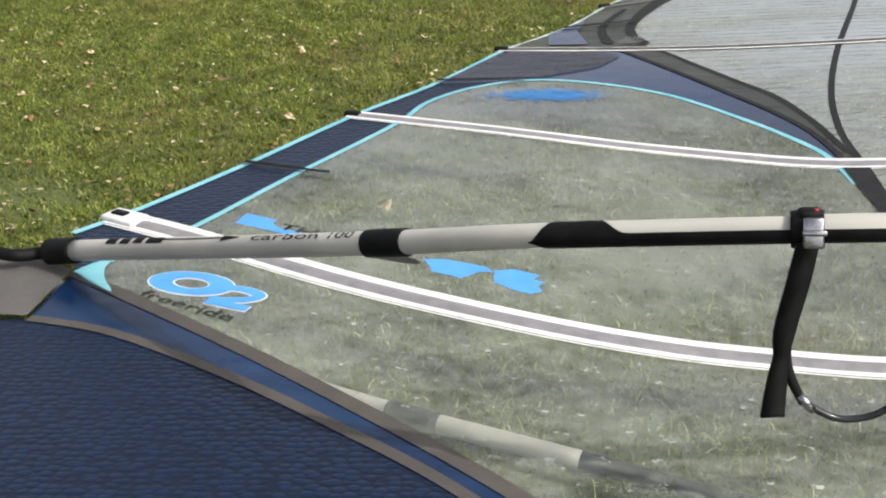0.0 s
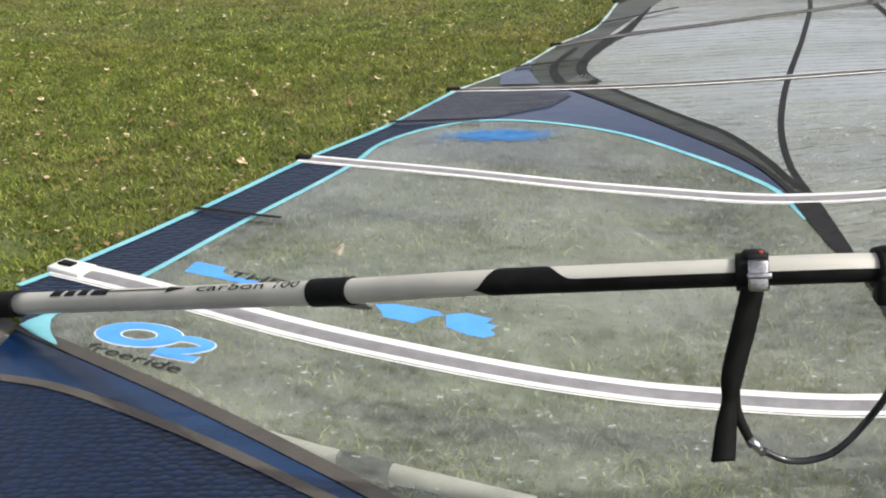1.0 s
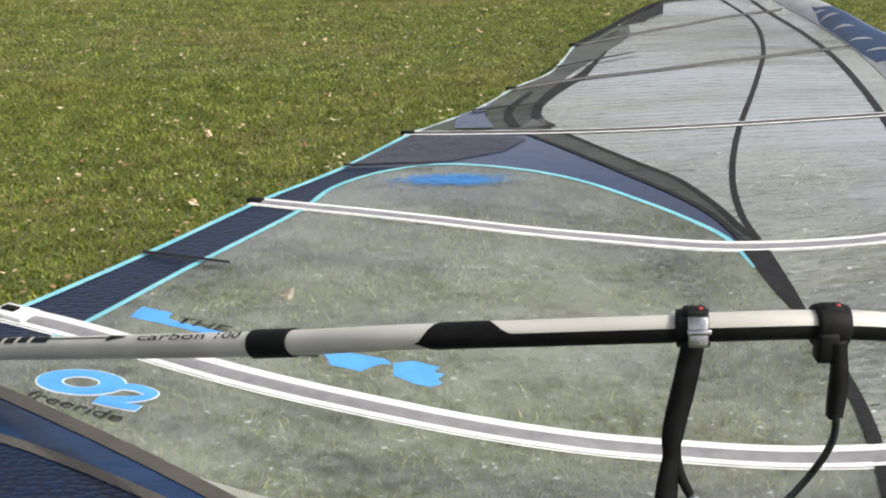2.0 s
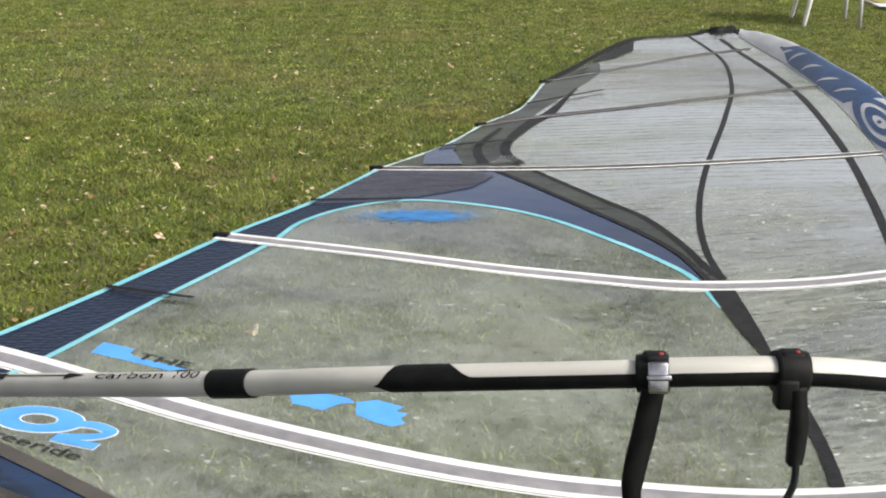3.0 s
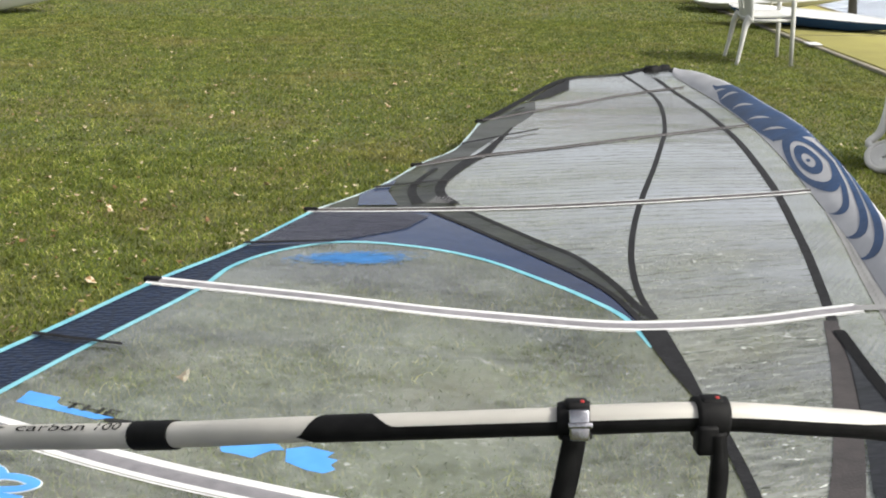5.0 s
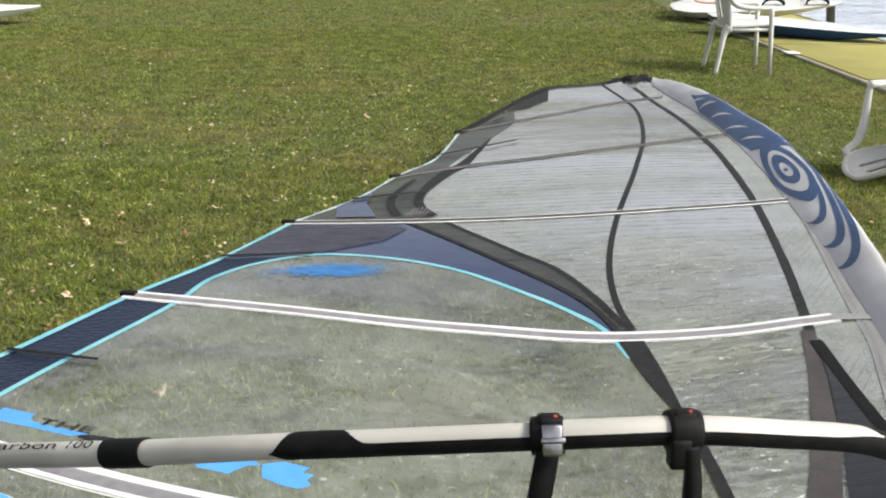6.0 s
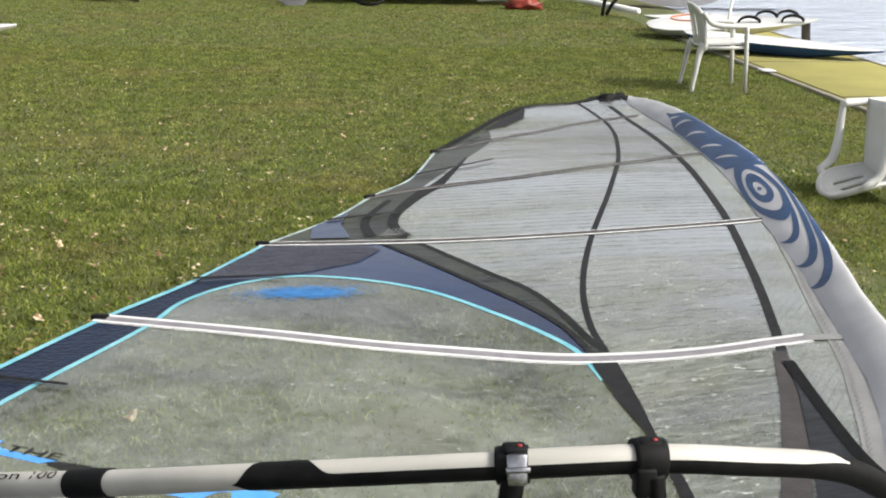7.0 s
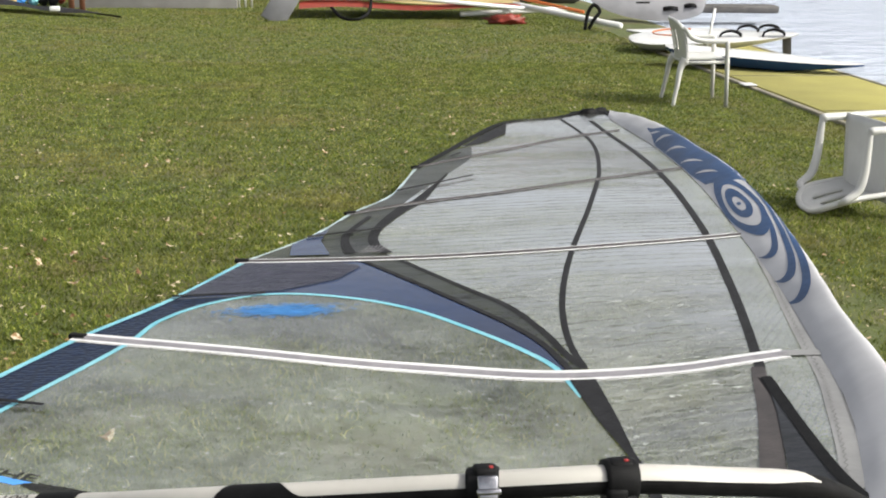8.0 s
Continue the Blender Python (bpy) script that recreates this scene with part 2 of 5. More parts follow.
M_DULL = material("dull_grey_tape", (0.13, 0.13, 0.135), 0.6, second=(0.21, 0.21, 0.215), scale=18, gloss=0.2, bump=0.2, bump_scale=180)
M_STRIPE = material("grey_stripe_cloth", (0.075, 0.068, 0.069), 0.7, second=(0.055, 0.051, 0.053), scale=20, gloss=0.15, bump=0.2, bump_scale=180)
M_PURPLE = film("purple_mesh_film", (0.022, 0.020, 0.040), 0.30, 0.12, 0.3, scale=12.0, fine=0.12, gloss=0.25)
M_TAUPE = material("taupe_seam_tape", (0.072, 0.063, 0.057), 0.7, second=(0.054, 0.048, 0.043), scale=18, bump=0.2, bump_scale=180)
M_PATCH = material("grey_clew_cloth", (0.105, 0.098, 0.096), 0.7, second=(0.08, 0.075, 0.074), scale=14, bump=0.3, bump_scale=180)
M_CARBON = material("charcoal_stripe", (0.012, 0.012, 0.013), 0.6, second=(0.022, 0.022, 0.024), scale=30, gloss=0.15, bump=0.2, bump_scale=150)
M_BLACK = material("black_rubber", (0.0045, 0.0045, 0.005), 0.6, second=(0.009, 0.009, 0.0095), scale=40, bump=0.08, bump_scale=400, gloss=0.12)
M_BOOM = material("grey_white_boom_paint", (0.52, 0.50, 0.465), 0.4, second=(0.43, 0.415, 0.385), scale=10, bump=0.05, bump_scale=80)
M_SLEEVE = material("white_luff_cloth", (0.48, 0.48, 0.50), 0.5, second=(0.41, 0.41, 0.43), scale=7, bump=0.12, bump_scale=14)
M_HEM = material("thin_hem_cloth", (0.25, 0.25, 0.252), 0.5, second=(0.20, 0.20, 0.203), scale=9, bump=0.15, bump_scale=40)
M_SLEEVE_BLUE = material("blue_sleeve_print", (0.008, 0.040, 0.12), 0.5, second=(0.012, 0.055, 0.16), scale=9, bump=0.2, bump_scale=30)
M_PLASTIC = material("white_garden_plastic", (0.58, 0.58, 0.56), 0.45, second=(0.49, 0.49, 0.47), scale=6, bump=0.08, bump_scale=60)
M_METAL = material("steel", (0.40, 0.40, 0.42), 0.2, metal=1.0, second=(0.22, 0.22, 0.24), scale=40)
M_LINE = material("black_line_tube", (0.012, 0.013, 0.015), 0.18, second=(0.02, 0.022, 0.025), scale=30)
M_RED = material("red_tab", (0.25, 0.02, 0.02), 0.5, second=(0.35, 0.025, 0.025), scale=20)
M_LEAF = material("dry_leaf", (0.24, 0.14, 0.06), 0.8, second=(0.55, 0.47, 0.33), scale=2.5, spread=(0.40, 0.60))
M_LEAF_BROWN = material("brown_leaf", (0.15, 0.075, 0.035), 0.85, second=(0.24, 0.13, 0.06), scale=2.5)
M_MAT = material("olive_dock_carpet", (0.34, 0.31, 0.085), 0.95, second=(0.29, 0.265, 0.075), scale=3, bump=0.4, bump_scale=120)
M_EDGE = material("weathered_dock_timber", (0.30, 0.27, 0.20), 0.85, second=(0.19, 0.18, 0.13), scale=6, bump=0.4, bump_scale=60)
M_HULL = material("white_board_gloss", (0.75, 0.75, 0.74), 0.18, second=(0.68, 0.68, 0.67), scale=4)
# white hull turned from the sun: its shade is put into the grey
M_HULL_SHADED = material("shaded_white_hull", (0.25, 0.25, 0.27), 0.45, second=(0.19, 0.19, 0.205), scale=5)
M_HULL_BLUE = material("navy_board_rail", (0.018, 0.055, 0.18), 0.2, second=(0.022, 0.065, 0.21), scale=4)
# a rougher grey for the propped board's underside, shade included in the colour
M_HULL_DIM = material("dim_shaded_hull", (0.25, 0.25, 0.26), 0.85, second=(0.19, 0.19, 0.20), scale=4, bump=0.4, bump_scale=40)
# pale siding darkened in its base colour, because the wall stands in shade
M_PALE_SHADED = material("shaded_pale_siding", (0.27, 0.26, 0.25), 0.8, second=(0.21, 0.20, 0.195), scale=5, bump=0.2, bump_scale=30)
M_DARKWOOD = material("dark_wet_timber", (0.06, 0.055, 0.055), 0.6, second=(0.09, 0.085, 0.08), scale=8, bump=0.3)
M_ORANGE = material("orange_stripe", (0.55, 0.15, 0.03), 0.4, second=(0.48, 0.12, 0.025), scale=9)
M_REDSAIL = material("red_sail_cloth", (0.24, 0.032, 0.018), 0.5, second=(0.19, 0.024, 0.014), scale=9)
M_YELLOW = material("sand_sail_cloth", (0.45, 0.36, 0.16), 0.45, second=(0.38, 0.30, 0.13), scale=6)
M_BROWN = material("brown_post_wood", (0.22, 0.09, 0.045), 0.7, second=(0.16, 0.065, 0.035), scale=9, bump=0.2)


def grass_soil():
    m = material("lawn_soil", (0.075, 0.092, 0.026), 0.95, second=(0.14, 0.108, 0.055), scale=1.6, bump=0.9, bump_scale=55, spread=(0.45, 0.75))
    return m


def grass_blades():
    m = bpy.data.materials.new("grass_blade")
    m.use_nodes = True
    nt = m.node_tree
    p = nt.nodes["Principled BSDF"]
    p.inputs["Roughness"].default_value = 0.6
    p.inputs["Specular IOR Level"].default_value = 0.18
    geo = nt.nodes.new("ShaderNodeNewGeometry")
    ramp = nt.nodes.new("ShaderNodeValToRGB")
    e = ramp.color_ramp.elements
    e[0].color, e[1].color = (0.084, 0.114, 0.020, 1), (0.50, 0.49, 0.20, 1)
    mid = e.new(0.55)
    mid.color = (0.176, 0.222, 0.035, 1)
    last = e.new(0.9)
    last.color = (0.28, 0.30, 0.065, 1)
    nt.links.new(geo.outputs["Random Per Island"], ramp.inputs[0])
    co = nt.nodes.new("ShaderNodeTexCoord")
    n = nt.nodes.new("ShaderNodeTexNoise")
    n.inputs["Scale"].default_value = 1.1
    n.inputs["Detail"].default_value = 5
    nt.links.new(co.outputs["Object"], n.inputs["Vector"])
    r = nt.nodes.new("ShaderNodeMapRange")
    r.inputs[1].default_value, r.inputs[2].default_value = 0.54, 0.84
    nt.links.new(n.outputs[0], r.inputs[0])
    mix = nt.nodes.new("ShaderNodeMix")
    mix.data_type = "RGBA"
    nt.links.new(r.outputs[0], mix.inputs[0])
    nt.links.new(ramp.outputs[0], mix.inputs[6])
    mix.inputs[7].default_value = (0.29, 0.235, 0.085, 1)
    # darker and paler tufts, a hand's width across
    n2 = nt.nodes.new("ShaderNodeTexNoise")
    n2.inputs["Scale"].default_value = 8.0
    n2.inputs["Detail"].default_value = 4
    nt.links.new(co.outputs["Object"], n2.inputs["Vector"])
    r2 = nt.nodes.new("ShaderNodeMapRange")
    r2.inputs[1].default_value, r2.inputs[2].default_value = 0.35, 0.65
    r2.inputs[3].default_value, r2.inputs[4].default_value = 0.62, 1.2
    nt.links.new(n2.outputs[0], r2.inputs[0])
    tone = nt.nodes.new("ShaderNodeMix")
    tone.data_type = "RGBA"
    tone.blend_type = "MULTIPLY"
    tone.inputs[0].default_value = 1.0
    nt.links.new(mix.outputs[2], tone.inputs[6])
    nt.links.new(r2.outputs[0], tone.inputs[7])
    mix = tone
    nt.links.new(mix.outputs[2], p.inputs["Base Color"])
    tl = nt.nodes.new("ShaderNodeBsdfTranslucent")
    nt.links.new(mix.outputs[2], tl.inputs["Color"])
    ms = nt.nodes.new("ShaderNodeMixShader")
    ms.inputs[0].default_value = 0.35
    nt.links.new(p.outputs[0], ms.inputs[1])
    nt.links.new(tl.outputs[0], ms.inputs[2])
    nt.links.new(ms.outputs[0], nt.nodes["Material Output"].inputs["Surface"])
    return m


def lake_water():
    m = bpy.data.materials.new("lake_water")
    m.use_nodes = True
    nt = m.node_tree
    p = nt.nodes["Principled BSDF"]
    p.inputs["Base Color"].default_value = (0.64, 0.71, 0.84, 1)
    p.inputs["Roughness"].default_value = 0.12
    co = nt.nodes.new("ShaderNodeTexCoord")
    mp = nt.nodes.new("ShaderNodeMapping")
    mp.inputs["Scale"].default_value = (0.6, 1.1, 1)
    nt.links.new(co.outputs["Object"], mp.inputs[0])
    n = nt.nodes.new("ShaderNodeTexNoise")
    n.inputs["Scale"].default_value = 2.6
    n.inputs["Detail"].default_value = 7
    n.inputs["Roughness"].default_value = 0.6
    nt.links.new(mp.outputs[0], n.inputs["Vector"])
    b = nt.nodes.new("ShaderNodeBump")
    b.inputs["Strength"].default_value = 1.0
    b.inputs["Distance"].default_value = 0.28
    nt.links.new(n.outputs[0], b.inputs["Height"])
    nt.links.new(b.outputs[0], p.inputs["Normal"])
    return m


M_SOIL, M_GRASS, M_WATER = grass_soil(), grass_blades(), lake_water()


# ---- builders ----
def thing(name, at, label, category, group="", kind=""):
    ob = new(name)
    ob.location = at
    ob.empty_display_size = 0.1
    return tagged(ob, label, category, group, kind)


def part(name, bm, mat, parent=None, label="", smooth=True):
    """Links a bmesh, given in world coordinates, as one mesh under a thing or a part."""
    me = bpy.data.meshes.new(name)
    bm.normal_update()
    bm.to_mesh(me)
    bm.free()
    me.materials.append(mat)
    if smooth:
        me.polygons.foreach_set("use_smooth", [True] * len(me.polygons))
    ob = new(name, me)
    if parent:
        ob.parent = parent
        root = parent
        while root.parent:
            root = root.parent
        if parent is root:
            ob.matrix_parent_inverse = Matrix.Translation(-root.location)
        else:
            ob.matrix_parent_inverse = Matrix.Identity(4)
    if label:
        ob["label"] = label
    return ob


def solo(name, bm, mat, label, category, group="", kind="", smooth=True):
    return tagged(part(name, bm, mat, None, "", smooth), label, category, group, kind)


def spline(pts, n=8, closed=False):
    """Points along a smooth curve through pts."""
    P = [Vector(p) for p in pts]
    out = []
    k = len(P)
    for i in range(k if closed else k - 1):
        a, b, c, d = (P[(i - 1) % k], P[i], P[(i + 1) % k], P[(i + 2) % k]) if closed else (P[max(i - 1, 0)], P[i], P[i + 1], P[min(i + 2, k - 1)])
        for j in range(n):
            t = j / n
            out.append(0.5 * (2 * b + (c - a) * t + (2 * a - 5 * b + 4 * c - d) * t * t + (3 * b - a - 3 * c + d) * t ** 3))
    if not closed:
        out.append(P[-1])
    return out


def tube(pts, radius, sides=12, bm=None, caps=True):
    """A tube along pts; radius is a number or a function of 0 to 1 along it."""
    bm = bm or bmesh.new()
    P = [Vector(p) for p in pts]
    rings, side = [], None
    for i, p in enumerate(P):
        d = (P[min(i + 1, len(P) - 1)] - P[max(i - 1, 0)]).normalized()
        if side is None:
            side = d.cross(Vector((0, 0, 1)))
            if side.length < 0.05:
                side = d.cross(Vector((0, 1, 0)))
        side = (side - d * side.dot(d)).normalized()
        up = side.cross(d)
        r = radius(i / (len(P) - 1)) if callable(radius) else radius
        rings.append([bm.verts.new(p + side * (r * math.cos(2 * math.pi * k / sides)) + up * (r * math.sin(2 * math.pi * k / sides))) for k in range(sides)])
    for a, b in zip(rings, rings[1:]):
        for k in range(sides):
            bm.faces.new((a[k], a[(k + 1) % sides], b[(k + 1) % sides], b[k]))
    if caps:
        bm.faces.new(rings[0][::-1])
        bm.faces.new(rings[-1])
    bmesh.ops.recalc_face_normals(bm, faces=bm.faces)
    return bm


def box(x0, y0, z0, x1, y1, z1, bevel=0.0, bm=None, m=None):
    bm = bm or bmesh.new()
    made = bmesh.ops.create_cube(bm, size=1)["verts"]
    bmesh.ops.scale(bm, vec=(x1 - x0, y1 - y0, z1 - z0), verts=made)
    bmesh.ops.translate(bm, vec=((x0 + x1) / 2, (y0 + y1) / 2, (z0 + z1) / 2), verts=made)
    if bevel:
        edges = {e for v in made for e in v.link_edges}
        made = list({v for f in bmesh.ops.bevel(bm, geom=list(edges), offset=bevel, segments=2, affect="EDGES", profile=0.5)["faces"] for v in f.verts} | {v for v in made if v.is_valid})
    if m:
        bmesh.ops.transform(bm, matrix=m, verts=[v for v in bm.verts])
    return bm


def step(a, b, x):
    t = min(1.0, max(0.0, (x - a) / (b - a)))
    return t * t * (3 - 2 * t)


# ---- the sail: one cambered surface over the plan ----
def sail_z(x, y):
    z = 0.13 + 0.05 * step(-0.2, 1.5, x) - 0.07 * step(4.4, 6.2, y)
    return z - (0.012 + 0.055 * (1 - step(2.4, 3.7, y))) * math.exp(-((x - 0.95) / 0.5) ** 2)


def cloth(outline, lift=0.0, cell=0.06):
    """A panel of the sail: a plan outline, cut into cells and laid on the sail's surface."""
    bm = bmesh.new()
    pts = []
    for p in outline:
        v = Vector((p[0], p[1], 0))
        if not pts or (v - pts[-1]).length > 1e-4:
            pts.append(v)
    if (pts[0] - pts[-1]).length < 1e-4:
        pts.pop()
    bm.faces.new([bm.verts.new(p) for p in pts])
    bmesh.ops.triangulate(bm, faces=bm.faces[:])
    for axis in (0, 1):
        lo, hi = min(p[axis] for p in pts), max(p[axis] for p in pts)
        for k in range(math.ceil(lo / cell), math.floor(hi / cell) + 1):
            co, no = [0, 0, 0], [0, 0, 0]
            co[axis], no[axis] = k * cell, 1
            bmesh.ops.bisect_plane(bm, geom=bm.verts[:] + bm.edges[:] + bm.faces[:], plane_co=co, plane_no=no)
    for v in bm.verts:
        v.co.z = sail_z(v.co.x, v.co.y) + lift
    bm.normal_update()
    for f in bm.faces:
        if f.normal.z < 0:
            f.normal_flip()
    return bm


def band(center, width, lift=0.003, crown=0.0, n=10):
    """A tape along a plan curve on the sail; width a number or a function of 0 to 1; crown raises its middle."""
    bm = bmesh.new()
    P = spline([(p[0], p[1], 0) for p in center], n)
    rows = []
    for i, p in enumerate(P):
        d = (P[min(i + 1, len(P) - 1)] - P[max(i - 1, 0)]).normalized()
        s = Vector((-d.y, d.x, 0))
        w = width(i / (len(P) - 1)) if callable(width) else width
        row = []
        for u in (-0.5, -0.3, 0.0, 0.3, 0.5):
            q = p + s * (w * u)
            row.append(bm.verts.new((q.x, q.y, sail_z(q.x, q.y) + lift + crown * (1 - (2 * u) ** 2))))
        rows.append(row)
    for a, b in zip(rows, rows[1:]):
        for k in range(4):
            bm.faces.new((a[k], b[k], b[k + 1], a[k + 1]))
    bm.normal_update()
    if sum(f.normal.z for f in bm.faces) < 0:
        bmesh.ops.reverse_faces(bm, faces=bm.faces[:])
    return bm


# plan curves of the sail
LEECH = [(-0.61, 2.28), (-0.559, 2.353), (-0.457, 2.491), (-0.28, 2.778), (-0.07, 3.15), (0.13, 3.44), (0.325, 3.795), (0.52, 4.048), (0.68, 4.36), (0.835, 4.62), (0.98, 5.17), (1.205, 5.698), (1.403, 6.131), (1.598, 6.44), (1.855, 6.546), (2.10, 6.80)]
ARC = [(-0.493, 2.149), (-0.447, 2.215), (-0.335, 2.37), (-0.165, 2.70), (0.037, 3.07), (0.114, 3.262), (0.238, 3.392), (0.40, 3.45), (0.59, 3.40), (0.76, 3.29), (0.91, 3.112), (0.995, 2.985), (1.053, 2.86), (1.077, 2.689)]
STRIPE_LOW = [(0.66, 3.745), (0.774, 3.537), (0.877, 3.356), (0.99, 3.16), (1.053, 3.006), (1.085, 2.83)]
STRIPE_TOP = [(0.762, 3.752), (0.843, 3.582), (0.932, 3.417), (1.016, 3.269), (1.07, 3.079), (1.095, 2.926), (1.118, 2.837)]
STRIPE_END = [(1.099, 2.82), (1.103, 2.538), (1.104, 2.379), (1.102, 2.244), (1.068, 1.904), (0.98, 1.55), (0.84, 1.2)]
LUFF = [(2.143, 6.55), (2.143, 6.30), (2.130, 5.741), (2.026, 4.948), (1.932, 4.286), (1.855, 3.817), (1.755, 3.226), (1.665, 2.794), (1.590, 2.462), (1.467, 2.117), (1.30, 1.72), (1.12, 1.30), (1.0, 0.9)]
MAST = [(2.20, 6.70), (2.255, 6.38), (2.275, 5.94), (2.195, 4.935), (2.12, 4.318), (2.025, 3.805), (1.905, 3.26), (1.83, 2.90), (1.79, 2.58), (1.71, 2.24), (1.57, 1.80), (1.37, 1.36), (1.22, 0.9)]
SCRIM_IN = [(0.749, 3.77), (0.725, 4.018), (0.823, 4.374), (1.083, 4.987), (1.24, 5.40), (1.30, 5.75)]
SEAM = [(-0.502, 2.163), (-0.407, 2.086), (-0.167, 1.89), (0.04, 1.705), (0.307, 1.448), (0.60, 1.12), (0.84, 0.9)]
SEAM_LOW = [(-0.523, 1.97), (-0.362, 1.917), (-0.145, 1.775), (0.049, 1.618), (0.24, 1.444), (0.52, 1.12), (0.78, 0.84)]
FOOT = [(-0.70, 1.95), (-0.66, 1.60), (-0.48, 1.22), (-0.20, 0.98), (0.25, 0.78), (0.80, 0.66)]


def xy(pts, n=8):
    return [(p.x, p.y) for p in spline([(q[0], q[1], 0) for q in pts], n)]


def flip(pts):
    return pts[::-1]


sail = thing("windsurf_sail", (0.8, 3.2, 0.0), "large clear windsurf sail with blue edges lying on grass", "sail")
leech, arc, luff = xy(LEECH), xy(ARC), [(x + 0.05, y) for x, y in xy(LUFF)]
low, top, end = xy(STRIPE_LOW), xy(STRIPE_TOP), xy(STRIPE_END)
seam, seam_low, foot = xy(SEAM), xy(SEAM_LOW), xy(FOOT)
CUT = 6 * 8
luff_line = xy([(2.03, 6.45), (1.999, 5.655), (1.901, 4.817), (1.776, 3.972), (1.647, 3.346), (1.553, 2.941), (1.492, 2.70), (1.405, 2.425), (1.26, 2.03), (1.07, 1.62), (0.9, 1.3)])
part("window_panel", cloth(arc + end[3:] + flip(seam)), M_CLEAR, sail, "worn hazy clear film window")
part("leech_panel", cloth(leech[8:5 * 8 + 1] + flip(arc[:7 * 8 + 1])), M_NAVY, sail, "navy ripstop edge panel")
part("leech_panel", cloth(leech[5 * 8:CUT + 1] + [(0.45, 3.785)] + low + flip(arc[7 * 8:])[1:]), M_NAVY_SMOOTH, sail, "smooth navy film panel")
part("leech_scrim", cloth(leech[CUT:11 * 8 + 1] + flip(xy(SCRIM_IN)) + [(0.56, 3.79)]), M_MESH, sail, "dark see-through mesh panel")
part("upper_panel", cloth(xy(SCRIM_IN) + leech[11 * 8 + 1:] + luff_line + flip(end)[4:] + flip(top)), M_SCRIM, sail, "clear film with a fine thread grid")
part("luff_panel", cloth(luff_line + flip(luff) + [(2.10, 6.80)]), M_LATTICE, sail, "clear film with a slanting thread lattice")
part("foot_panel", cloth(seam + flip(seam_low)), M_BLUE, sail, "shiny mid-blue film strip")
part("foot_scrim", cloth(seam_low + flip(foot)), M_NAVY, sail, "dark navy rippled foot panel")
part("clew_patch", cloth([(-0.84, 2.22), (-0.70, 2.228), (-0.575, 2.212), (-0.504, 2.165), (-0.525, 1.972), (-0.60, 1.975), (-0.76, 1.97), (-0.86, 2.08)], 0.006), M_PATCH, sail, "grey reinforced clew cloth")
part("clew_corner", cloth(xy([(-0.502, 2.163), (-0.476, 2.20), (-0.436, 2.232), (-0.447, 2.193), (-0.444, 2.165), (-0.433, 2.129), (-0.408, 2.076), (-0.457, 2.116)], 6), 0.003, 0.03), M_CYAN, sail, "cyan corner patch")
part("seam_tape", band(SEAM, 0.030, 0.0016), M_TAUPE, sail, "taupe seam tape")
part("seam_tape", band(SEAM_LOW, 0.022, 0.0016), M_TAUPE, sail, "taupe seam tape")
part("arc_tape", band(ARC[1:], 0.015, 0.0014), M_CYAN, sail, "cyan tape line")
part("leech_tape", band(LEECH[1:7], 0.017, 0.0016), M_CYAN, sail, "cyan edge tape")
part("leech_tape", band(LEECH[6:11], lambda t: 0.010 + 0.003 * math.sin(47 * t), 0.0016), M_FRAY, sail, "white frayed edge tape")
part("head_tape", band(LEECH[10:], 0.036, 0.004), M_BLACK, sail, "black edge tape")
part("carbon_stripe", cloth(low + flip(top), 0.0012), M_MESH, sail, "charcoal mesh stripe")
part("stripe_edge", band(STRIPE_LOW, 0.016, 0.002), M_CARBON, sail)
part("stripe_edge", band(STRIPE_TOP, 0.020, 0.002), M_CARBON, sail)
part("stripe", band(STRIPE_END, lambda t: 0.060 - 0.044 * step(-0.02, 0.36, t) + 0.008 * step(0.36, 0.6, t), 0.0026), M_CARBON, sail, "dark tapering stripe")
part("stripe", band([(1.885, 6.544), (1.877, 5.848), (1.694, 4.976), (1.498, 4.327), (1.282, 3.695), (1.167, 3.298), (1.121, 3.025), (1.118, 2.837)], 0.017, 0.0016), M_CARBON, sail, "thin dark curved stripe")
part("stripe", band([(2.03, 6.45), (1.999, 5.655), (1.901, 4.817), (1.776, 3.972), (1.647, 3.346), (1.553, 2.941), (1.492, 2.70)], 0.024, 0.0016), M_CARBON, sail, "dark curved stripe by the sleeve")
part("stripe", band([(1.492, 2.72), (1.405, 2.425), (1.26, 2.03), (1.07, 1.62), (0.9, 1.3)], lambda t: 0.03 + 0.055 * t, 0.0020), M_STRIPE, sail, "wide grey stripe")
part("tack_panel", cloth([(1.483, 2.65), (1.442, 2.12), (1.30, 1.74), (1.27, 1.95), (1.36, 2.21), (1.44, 2.47)], 0.004), M_TACK, sail, "dark mesh tack panel")
part("tack_stripe", band([(1.486, 2.655), (1.458, 2.40), (1.440, 2.19), (1.442, 2.06)], 0.026, 0.005), M_BLACK, sail, "black diagonal stripe")

